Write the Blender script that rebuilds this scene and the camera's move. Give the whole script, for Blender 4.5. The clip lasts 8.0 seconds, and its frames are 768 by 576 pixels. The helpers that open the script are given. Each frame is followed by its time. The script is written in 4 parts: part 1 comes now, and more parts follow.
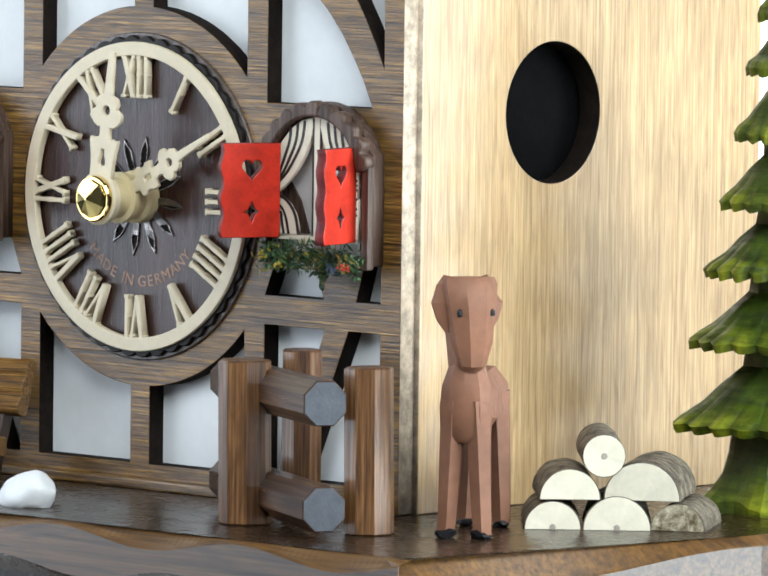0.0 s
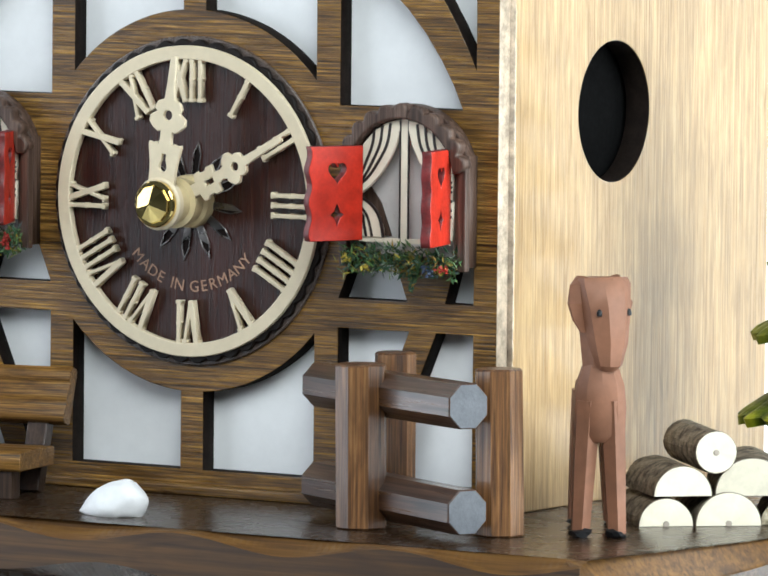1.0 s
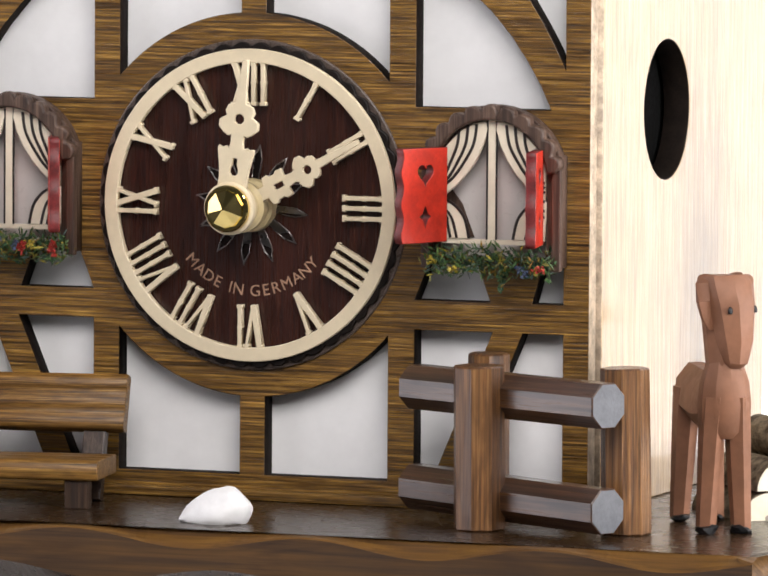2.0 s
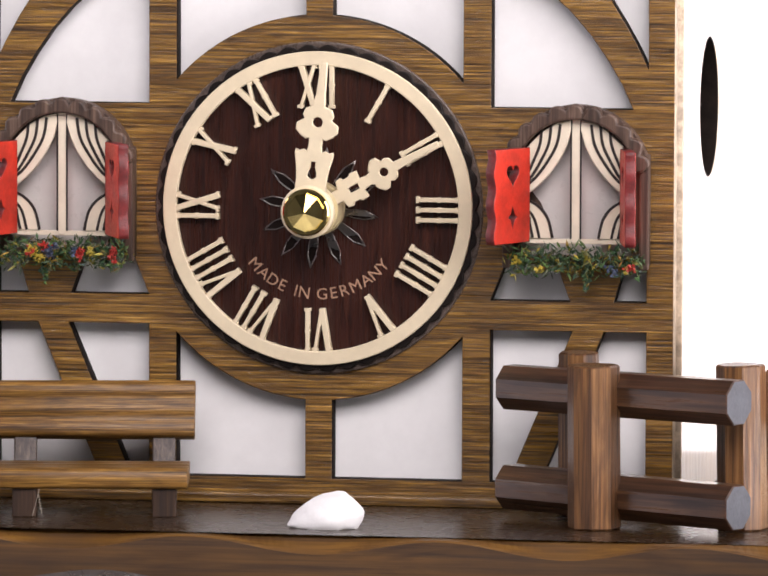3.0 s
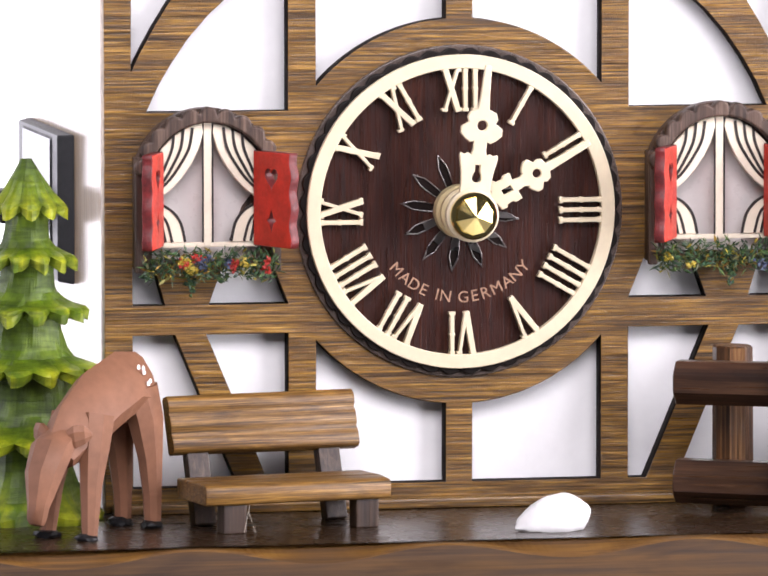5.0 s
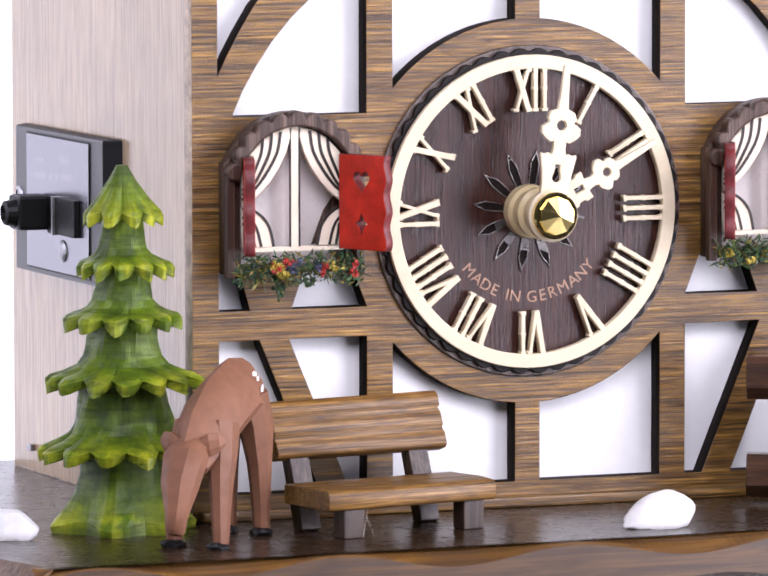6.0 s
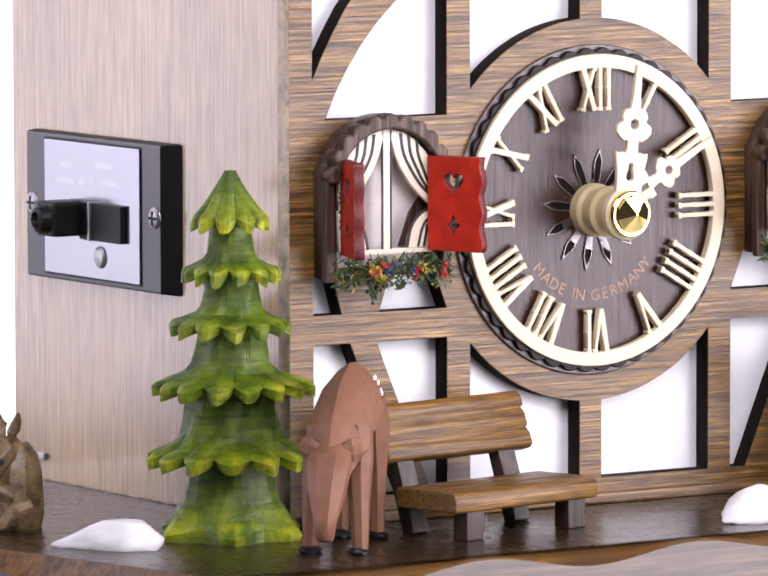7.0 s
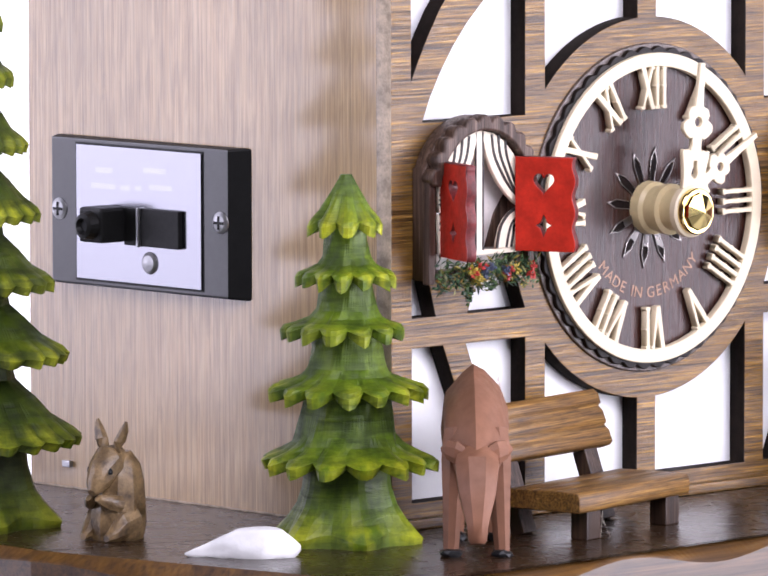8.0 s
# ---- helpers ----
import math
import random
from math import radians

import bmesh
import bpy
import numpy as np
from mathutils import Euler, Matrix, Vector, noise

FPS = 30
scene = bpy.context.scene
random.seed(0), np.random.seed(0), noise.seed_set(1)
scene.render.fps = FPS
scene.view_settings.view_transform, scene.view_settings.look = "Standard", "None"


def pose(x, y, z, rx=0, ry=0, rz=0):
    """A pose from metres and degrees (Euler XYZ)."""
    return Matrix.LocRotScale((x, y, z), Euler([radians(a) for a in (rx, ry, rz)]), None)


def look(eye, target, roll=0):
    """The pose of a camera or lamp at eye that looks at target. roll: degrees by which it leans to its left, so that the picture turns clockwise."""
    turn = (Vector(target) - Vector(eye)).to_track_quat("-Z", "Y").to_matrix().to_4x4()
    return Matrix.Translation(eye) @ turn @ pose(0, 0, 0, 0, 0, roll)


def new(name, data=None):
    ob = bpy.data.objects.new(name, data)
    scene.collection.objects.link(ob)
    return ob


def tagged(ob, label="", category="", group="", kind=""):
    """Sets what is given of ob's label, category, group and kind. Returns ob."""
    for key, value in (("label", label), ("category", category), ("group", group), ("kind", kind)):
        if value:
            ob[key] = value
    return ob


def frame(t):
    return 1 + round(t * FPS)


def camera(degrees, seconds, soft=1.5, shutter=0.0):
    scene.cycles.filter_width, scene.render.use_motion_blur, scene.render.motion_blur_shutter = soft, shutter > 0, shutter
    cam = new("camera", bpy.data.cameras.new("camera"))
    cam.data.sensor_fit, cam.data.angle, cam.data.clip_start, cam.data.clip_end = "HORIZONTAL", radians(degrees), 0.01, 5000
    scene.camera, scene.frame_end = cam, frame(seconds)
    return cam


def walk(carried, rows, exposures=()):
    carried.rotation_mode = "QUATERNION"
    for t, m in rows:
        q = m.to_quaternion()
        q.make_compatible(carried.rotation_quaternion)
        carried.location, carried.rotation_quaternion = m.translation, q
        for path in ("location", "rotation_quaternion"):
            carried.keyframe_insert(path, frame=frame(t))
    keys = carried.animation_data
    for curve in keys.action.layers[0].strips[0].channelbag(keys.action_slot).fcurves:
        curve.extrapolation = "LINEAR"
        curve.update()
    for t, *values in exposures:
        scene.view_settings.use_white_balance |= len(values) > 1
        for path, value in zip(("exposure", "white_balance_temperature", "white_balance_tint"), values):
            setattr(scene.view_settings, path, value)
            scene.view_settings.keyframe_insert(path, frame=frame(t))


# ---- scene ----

# ---- camera: it stands still on a tripod; the clock turns on a turntable ----
SECONDS = 8.0
cam = camera(6.271, SECONDS, soft=1.8)
CAM = look((0.0, -2.1, 0.24936), (-0.00623, -0.009239, 0.05314), 1.0167)
walk(cam, [(0.0, CAM), (SECONDS, CAM)],
     exposures=[(0.0, -0.06, 5650, -2), (0.6, -0.06, 5550, -3), (1.7, -0.22, 6350, 6), (2.8, -0.17, 6500, 17), (4.7, 0.0, 6300, 17), (5.8, -0.20, 5850, 21), (7.0, -0.40, 6100, 22), (8.0, -0.34, 5850, 22)])

# the clock leans a little on the turntable
LEAN = Matrix.Rotation(-0.01102, 4, "X") @ Matrix.Rotation(-0.01629, 4, "Y") @ Matrix.Translation((-0.00523, 0, -0.00131))


def turn(t):
    """The turntable's pose at t seconds."""
    return Matrix.Rotation(radians(-42.45 + 10.832 * t), 4, "Z") @ LEAN


# ---- studio light ----
world = bpy.data.worlds.new("studio")
scene.world = world
world.use_nodes = True
world.node_tree.nodes["Background"].inputs["Color"].default_value = (0.95, 0.97, 1.0, 1)
world.node_tree.nodes["Background"].inputs["Strength"].default_value = 0.07


def softbox(name, eye, target, width, height, watts, color):
    data = bpy.data.lights.new(name, "AREA")
    data.shape, data.size, data.size_y, data.energy, data.color = "RECTANGLE", width, height, watts, color
    ob = new(name, data)
    ob.matrix_world = look(eye, target)
    return ob


softbox("softbox_top", (0.25, -1.70, 1.35), (0, 0, 0.08), 1.9, 1.0, 55, (1.0, 0.95, 0.93))
softbox("softbox_right", (1.50, -0.56, 0.35), (0, 0, 0.08), 1.2, 1.3, 53, (1.0, 0.96, 0.94))
softbox("softbox_left", (-1.5, 0.10, 0.35), (0, 0.0, 0.08), 1.4, 1.1, 18.5, (0.97, 0.93, 0.98))


# ---- materials ----
def nodes_of(name):
    m = bpy.data.materials.new(name)
    m.use_nodes = True
    return m, m.node_tree, m.node_tree.nodes["Principled BSDF"]


def coords(tree, scale, turned=(0, 0, 0)):
    """Coordinates of the thing, first turned back by the given degrees, then scaled."""
    tc = tree.nodes.new("ShaderNodeTexCoord")
    rt = tree.nodes.new("ShaderNodeMapping")
    rt.vector_type = "TEXTURE"
    rt.inputs["Rotation"].default_value = tuple(radians(a) for a in turned)
    mp = tree.nodes.new("ShaderNodeMapping")
    mp.inputs["Scale"].default_value = scale
    tree.links.new(tc.outputs["Object"], rt.inputs["Vector"])
    tree.links.new(rt.outputs["Vector"], mp.inputs["Vector"])
    return mp.outputs["Vector"]


def noise_tex(tree, vec, scale, detail=4, rough=0.6, warp=0.0):
    n = tree.nodes.new("ShaderNodeTexNoise")
    n.inputs["Scale"].default_value, n.inputs["Detail"].default_value = scale, detail
    n.inputs["Roughness"].default_value, n.inputs["Distortion"].default_value = rough, warp
    tree.links.new(vec, n.inputs["Vector"])
    return n.outputs["Fac"]


def ramp(tree, fac, stops):
    r = tree.nodes.new("ShaderNodeValToRGB")
    while len(r.color_ramp.elements) < len(stops):
        r.color_ramp.elements.new(0.5)
    for e, (p, c) in zip(r.color_ramp.elements, stops):
        e.position, e.color = p, (*c, 1)
    tree.links.new(fac, r.inputs["Fac"])
    return r.outputs["Color"]


def mix(tree, a, b, fac, mode="MULTIPLY"):
    m = tree.nodes.new("ShaderNodeMix")
    m.data_type, m.blend_type = "RGBA", mode
    if isinstance(fac, float):
        m.inputs[0].default_value = fac
    else:
        tree.links.new(fac, m.inputs[0])
    for sock, v in ((m.inputs[6], a), (m.inputs[7], b)):
        if isinstance(v, tuple):
            sock.default_value = (*v, 1)
        else:
            tree.links.new(v, sock)
    return m.outputs[2]


def bump(tree, bsdf, height, strength, dist=0.0004):
    b = tree.nodes.new("ShaderNodeBump")
    b.inputs["Strength"].default_value, b.inputs["Distance"].default_value = strength, dist
    tree.links.new(height, b.inputs["Height"])
    tree.links.new(b.outputs["Normal"], bsdf.inputs["Normal"])


def wood(name, dark, mid, light, along="x", rough=0.4, coat=0.0, grain=1.0, relief=0.25, spec=0.5, coat_rough=0.2, bands=0.75, lines=0.0, turned=(0, 0, 0)):
    """Wood with its grain along one axis of its thing; fine pores, broader bands and blotches."""
    m, tree, bsdf = nodes_of(name)
    k = {"x": (0.022, 1, 1), "y": (1, 0.022, 1), "z": (1, 1, 0.022)}[along]
    fine = noise_tex(tree, coords(tree, tuple(a * 900 * grain for a in k), turned), 1.0, 6, 0.65, 0.4)
    k2 = {"x": (0.14, 1, 1), "y": (1, 0.14, 1), "z": (1, 1, 0.14)}[along]
    band = noise_tex(tree, coords(tree, tuple(a * 210 * grain for a in k2), turned), 1.0, 3, 0.5, 1.2)
    blot = noise_tex(tree, coords(tree, (22, 22, 22)), 1.0, 3)
    col = ramp(tree, fine, [(0.34, dark), (0.50, mid), (0.70, light)])
    col = mix(tree, col, ramp(tree, band, [(0.34, (0.45, 0.40, 0.36)), (0.55, (1, 1, 1)), (0.75, (1.2, 1.16, 1.1))]), bands)
    col = mix(tree, col, ramp(tree, blot, [(0.3, (0.78, 0.76, 0.74)), (0.7, (1.12, 1.1, 1.08))]), 0.8)
    height = fine
    if lines:
        # long open pores that run through the whole board, and pale early wood between them
        k3 = {"x": (0.011, 1, 1), "y": (1, 0.011, 1), "z": (1, 1, 0.011)}[along]
        pore = noise_tex(tree, coords(tree, tuple(a * 520 * grain for a in k3), turned), 1.0, 5, 0.72, 0.6)
        col = mix(tree, col, ramp(tree, pore, [(0.37, (0.16, 0.13, 0.10)), (0.46, (0.85, 0.83, 0.80)), (0.56, (1, 1, 1)), (0.68, (1.65, 1.60, 1.5))]), lines)
        height = mix(tree, fine, pore, 0.65, "MIX")
    tree.links.new(col, bsdf.inputs["Base Color"])
    bsdf.inputs["Specular IOR Level"].default_value = spec
    rr = ramp(tree, fine, [(0.3, (rough + 0.15,) * 3), (0.7, (rough - 0.08,) * 3)])
    tree.links.new(rr, bsdf.inputs["Roughness"])
    if coat:
        bsdf.inputs["Coat Weight"].default_value, bsdf.inputs["Coat Roughness"].default_value = coat, coat_rough
    bump(tree, bsdf, height, relief)
    return m


def paint(name, color, rough=0.5, mottle=0.15, scale=120, relief=0.1, spec=0.5, coat=0.0, second=None, sheen=1.0):
    """Paint, plastic or stone: a colour with fine and broad unevenness."""
    m, tree, bsdf = nodes_of(name)
    a = noise_tex(tree, coords(tree, (1, 1, 1)), scale, 5)
    b = noise_tex(tree, coords(tree, (1, 1, 1)), scale * 6, 3)
    lo = tuple(c * (1 - mottle) for c in color)
    hi = second or tuple(min(1, c * (1 + mottle)) for c in color)
    col = ramp(tree, a, [(0.35, lo), (0.65, hi)])
    col = mix(tree, col, ramp(tree, b, [(0.3, (1 - mottle,) * 3), (0.7, (1, 1, 1))]), 0.7)
    tree.links.new(col, bsdf.inputs["Base Color"])
    bsdf.inputs["Specular IOR Level"].default_value = spec
    rr = ramp(tree, b, [(0.3, (rough + 0.08 * sheen,) * 3), (0.7, (max(0.02, rough - 0.06 * sheen),) * 3)])
    tree.links.new(rr, bsdf.inputs["Roughness"])
    bsdf.inputs["Coat Weight"].default_value = coat
    bump(tree, bsdf, b, relief)
    return m


def metal(name, color, rough, even=0.0):
    m, tree, bsdf = nodes_of(name)
    bsdf.inputs["Metallic"].default_value = 1.0
    a = noise_tex(tree, coords(tree, (1, 1, 1)), 300, 4)
    tree.links.new(ramp(tree, a, [(0.3, tuple(c * (0.85 + 0.15 * even) for c in color)), (0.7, color)]), bsdf.inputs["Base Color"])
    tree.links.new(ramp(tree, a, [(0.3, (rough * (1.4 - 0.35 * even),) * 3), (0.7, (rough * (0.7 + 0.25 * even),) * 3)]), bsdf.inputs["Roughness"])
    return m


TIMBER = wood("stained_board", (0.034, 0.015, 0.003), (0.185, 0.097, 0.020), (0.49, 0.295, 0.080), "x", 0.27, 0.0, 2.1, 0.7, 0.62, lines=0.9)
SAWN = paint("sawn_edge", (0.52, 0.42, 0.31), 0.5, 0.35, 260, 0.3)
RIM_BASE = paint("rim_turned", (0.10, 0.075, 0.062), 0.28, 0.35, 260, 0.3, 0.6)
BURNT = paint("burnt_edge", (0.012, 0.008, 0.006), 0.8, 0.3, 300, 0.1, 0.1)
RAILEND = paint("grey_rail_end", (0.075, 0.080, 0.095), 0.45, 0.2, 200, 0.2)
DECK = paint("stained_base", (0.029, 0.0155, 0.0075), 0.27, 0.08, 20, 0.0, 0.42, sheen=0.15)
CHAMFER = wood("carved_chamfer", (0.060, 0.026, 0.005), (0.125, 0.058, 0.010), (0.19, 0.095, 0.018), "x", 0.45, 0.1, 0.6, 0.06)
FASCIA = wood("varnished_edge", (0.032, 0.015, 0.005), (0.066, 0.032, 0.0095), (0.11, 0.056, 0.017), "x", 0.42, 0.75, 0.8, 0.3, 0.5, 0.27)
FASCIA.node_tree.nodes["Principled BSDF"].inputs["Coat IOR"].default_value = 1.5
VENEER = wood("light_veneer", (0.35, 0.215, 0.090), (0.51, 0.345, 0.165), (0.65, 0.475, 0.255), "z", 0.34, 1.0, 1.6, 0.3, coat_rough=0.13, bands=0.35, lines=0.22)
VENEER.node_tree.nodes["Principled BSDF"].inputs["Coat IOR"].default_value = 1.65
BENCH = wood("bench_wood", (0.06, 0.026, 0.005), (0.20, 0.100, 0.020), (0.40, 0.235, 0.060), "x", 0.38, 0.0, 2.6, 0.5, 0.5, lines=0.8, turned=(0, 0, 10.2))
RAIL = wood("dark_rail", (0.030, 0.013, 0.007), (0.062, 0.028, 0.014), (0.13, 0.066, 0.032), "x", 0.30, 0.8, 1.0, lines=0.5, turned=(0, 0, -26))
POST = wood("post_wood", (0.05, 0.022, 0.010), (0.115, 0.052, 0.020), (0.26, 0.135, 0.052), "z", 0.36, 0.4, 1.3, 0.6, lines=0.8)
PLANED_LIT = wood("lit_planed_face", (0.09, 0.036, 0.012), (0.19, 0.090, 0.030), (0.35, 0.19, 0.08), "z", 0.36, 0.4, 1.3, 0.6, lines=0.8)
BENCH_LEG = wood("bench_leg", (0.018, 0.008, 0.004), (0.038, 0.019, 0.010), (0.085, 0.050, 0.030), "z", 0.45, 0.1, 1.0, 0.4)
HOOD = wood("hood_wood", (0.030, 0.016, 0.010), (0.080, 0.046, 0.032), (0.17, 0.115, 0.085), "z", 0.5, 0.0, 1.0, 0.5)
DIAL = wood("dial_wood", (0.020, 0.0052, 0.0035), (0.035, 0.0105, 0.0072), (0.066, 0.026, 0.018), "z", 0.26, 0.1, 2.0, 0.3, 0.45, coat_rough=0.12)
RIM = paint("rim_dark", (0.012, 0.009, 0.008), 0.4, 0.3, 200, 0.1, 0.2)
PLASTER = paint("white_panel", (0.86, 0.86, 0.86), 0.45, 0.03, 60, 0.02)
CREAM_SHADED = paint("shaded_cream_plastic", (0.60, 0.49, 0.27), 0.34, 0.08, 150, 0.04)
CREAM = paint("cream_plastic", (0.71, 0.61, 0.43), 0.38, 0.05, 150, 0.04)
CURTAIN = paint("curtain_cream", (0.78, 0.70, 0.55), 0.5, 0.06, 150)
STRIPE = paint("stripe_black", (0.02, 0.014, 0.012), 0.5, 0.1)
PANE = paint("pane_pale", (0.62, 0.58, 0.56), 0.3, 0.05, 60)
RED = paint("red_paint", (0.52, 0.030, 0.014), 0.36, 0.22, 160, 0.15, 0.3, 0.0)
REDEDGE = paint("red_edge", (0.15, 0.014, 0.014), 0.45, 0.4, 300, 0.3)
BLACK = paint("black_plastic", (0.008, 0.008, 0.008), 0.45, 0.2, 120, 0.1, 0.25)
GREYP = paint("grey_plastic", (0.045, 0.045, 0.048), 0.36, 0.1, 300, 0.05, 0.9)
PLATE = metal("brushed_plate", (0.30, 0.30, 0.33), 0.22, 1.0)
PRINT = metal("faint_print", (0.36, 0.36, 0.385), 0.26, 1.0)
STEEL = metal("steel", (0.42, 0.42, 0.43), 0.38)
BRASS = metal("brass", (0.86, 0.68, 0.26), 0.07)
ETCH = metal("etched_groove", (0.30, 0.28, 0.27), 0.3)
HOLLOW = paint("petal_hollow", (0.010, 0.006, 0.005), 0.7, 0.3, 200, 0.2, 0.1)
LETTER = paint("bronze_print", (0.42, 0.25, 0.16), 0.5, 0.2, 300)
STONE = paint("white_stone", (0.86, 0.86, 0.86), 0.55, 0.06, 90, 0.4)
DEER = paint("deer_brown", (0.225, 0.102, 0.056), 0.55, 0.16, 60, 0.15, 0.35)
SPOT = paint("white_spot", (0.85, 0.82, 0.78), 0.5, 0.05)
HOOF = paint("black_hoof", (0.008, 0.008, 0.009), 0.4, 0.3, 200, 0.2, 0.3)
RABBIT = paint("rabbit_fur", (0.11, 0.062, 0.022), 0.36, 0.45, 210, 0.6, 0.5, 0.2, (0.34, 0.225, 0.105))
CUT = paint("cut_birch", (0.80, 0.74, 0.58), 0.55, 0.10, 100, 0.15)
SPLIT = paint("split_birch", (0.30, 0.22, 0.11), 0.75, 0.5, 330, 1.0, 0.3, 0.0, (0.78, 0.70, 0.50))
BARK = paint("bark", (0.12, 0.09, 0.06), 0.85, 0.6, 260, 1.0, 0.3, 0.0, (0.30, 0.25, 0.18))
PITH = paint("pith", (0.38, 0.33, 0.27), 0.7, 0.2)
SHADOW = paint("inside_shade", (0.004, 0.004, 0.004), 0.8, 0.2, 120, 0.1, 0.04)
STUDIO = paint("studio_white", (0.80, 0.80, 0.80), 0.7, 0.02, 5)
STUDIO_DARK = paint("studio_grey", (0.06, 0.06, 0.06), 0.8, 0.1, 5)


def tree_green(name, deep, mid, pale, tip_lo, tip_hi):
    """Carved limewood painted green, with yellow-green dabs on the raised rims and chisel cuts across the stem."""
    m, tree, bsdf = nodes_of(name)
    a = noise_tex(tree, coords(tree, (1, 1, 0.5)), 130, 4)
    b = noise_tex(tree, coords(tree, (1, 1, 0.12)), 900, 4)
    cut = noise_tex(tree, coords(tree, (0.16, 0.16, 1)), 420, 4, 0.6, 0.5)
    at = tree.nodes.new("ShaderNodeAttribute")
    at.attribute_name = "rim"
    base = ramp(tree, a, [(0.3, deep), (0.52, mid), (0.75, pale)])
    tip = ramp(tree, a, [(0.38, tip_lo), (0.58, tip_hi)])
    col = mix(tree, base, tip, at.outputs["Fac"], "MIX")
    col = mix(tree, col, ramp(tree, b, [(0.3, (0.6, 0.62, 0.55)), (0.7, (1.1, 1.1, 1.1))]), 0.6)
    col = mix(tree, col, ramp(tree, cut, [(0.34, (0.35, 0.40, 0.35)), (0.5, (1, 1, 1)), (0.72, (1.5, 1.5, 1.35))]), 0.7)
    tree.links.new(col, bsdf.inputs["Base Color"])
    tree.links.new(ramp(tree, cut, [(0.3, (0.6, 0.6, 0.6)), (0.7, (0.34, 0.34, 0.34))]), bsdf.inputs["Roughness"])
    bsdf.inputs["Specular IOR Level"].default_value = 0.35
    bump(tree, bsdf, cut, 0.8, 0.0006)
    return m


GREEN = tree_green("carved_green", (0.028, 0.054, 0.003), (0.080, 0.135, 0.006), (0.165, 0.235, 0.014), (0.13, 0.21, 0.004), (0.54, 0.54, 0.015))
GREEN_DARK = tree_green("carved_dark_green", (0.016, 0.028, 0.002), (0.040, 0.062, 0.004), (0.080, 0.110, 0.010), (0.10, 0.14, 0.004), (0.36, 0.38, 0.015))


def foliage(name):
    m, tree, bsdf = nodes_of(name)
    g = tree.nodes.new("ShaderNodeNewGeometry")
    col = ramp(tree, g.outputs["Random Per Island"], [
        (0.0, (0.010, 0.030, 0.016)), (0.30, (0.030, 0.085, 0.030)), (0.58, (0.10, 0.17, 0.035)), (0.76, (0.055, 0.085, 0.080)),
        (0.90, (0.36, 0.30, 0.03)), (1.0, (0.24, 0.09, 0.02))])
    tree.links.new(col, bsdf.inputs["Base Color"])
    bsdf.inputs["Roughness"].default_value = 0.7
    return m


LEAVES = foliage("dried_leaves")
FLOWER_RED = paint("flower_red", (0.42, 0.03, 0.02), 0.5, 0.2)
FLOWER_YELLOW = paint("flower_yellow", (0.46, 0.36, 0.04), 0.5, 0.2)
FLOWER_BLUE = paint("flower_blue", (0.06, 0.08, 0.14), 0.5, 0.2)

# ---- building helpers: all lengths below are millimetres in the clock's own space ----
MOVERS = []


def thing(name, base, label, category, group="", kind=""):
    ob = new(name)
    ob.empty_display_size = 0.01
    ob.location = Vector(base) * 0.001
    ob["at"] = [float(v) for v in base]
    tagged(ob, label, category, group, kind)
    MOVERS.append(ob)
    return ob


def part(name, bm, material, parent, label="", smooth=False, edge=None, axis=(0, 1, 0), within=9.0, sharp=34):
    """Links a bmesh, in millimetres of the clock's space, as one mesh under a thing or a part."""
    top = parent
    while top.parent:
        top = top.parent
    base = Vector(top["at"])
    for v in bm.verts:
        v.co = (v.co - base) * 0.001
    bmesh.ops.recalc_face_normals(bm, faces=bm.faces[:])
    if edge:
        ax = Vector(axis).normalized()
        for f in bm.faces:
            f.normal_update()
            f.material_index = 1 if abs(f.normal.dot(ax)) < 0.85 and abs(f.calc_center_median().x) < within else 0
    me = bpy.data.meshes.new(name)
    bm.to_mesh(me)
    bm.free()
    me.materials.append(material)
    if edge:
        me.materials.append(edge)
    if smooth:
        for p in me.polygons:
            p.use_smooth = True
        me.set_sharp_from_angle(angle=radians(sharp))
    ob = new(name, me)
    ob.parent = parent
    return tagged(ob, label)


def box(x0, x1, y0, y1, z0, z1, bevel=0.0, bm=None, m=None):
    """A block with softened edges, added to bm."""
    b = bmesh.new()
    bmesh.ops.create_cube(b, size=1)
    for v in b.verts:
        v.co = Vector((x0 + (v.co.x + 0.5) * (x1 - x0), y0 + (v.co.y + 0.5) * (y1 - y0), z0 + (v.co.z + 0.5) * (z1 - z0)))
    if bevel:
        bmesh.ops.bevel(b, geom=b.edges[:], offset=bevel, segments=2, affect="EDGES", profile=0.6)
    if m:
        b.transform(m)
    return join(bm, b)


def join(bm, b):
    if bm is None:
        return b
    me = bpy.data.meshes.new("tmp")
    b.to_mesh(me)
    b.free()
    bm.from_mesh(me)
    bpy.data.meshes.remove(me)
    return bm


def from_curve(data):
    ob = new("tmp", data)
    me = bpy.data.meshes.new_from_object(ob.evaluated_get(bpy.context.evaluated_depsgraph_get()))
    b = bmesh.new()
    b.from_mesh(me)
    bmesh.ops.remove_doubles(b, verts=b.verts[:], dist=0.0005)
    bpy.data.objects.remove(ob)
    bpy.data.curves.remove(data)
    bpy.data.meshes.remove(me)
    return b


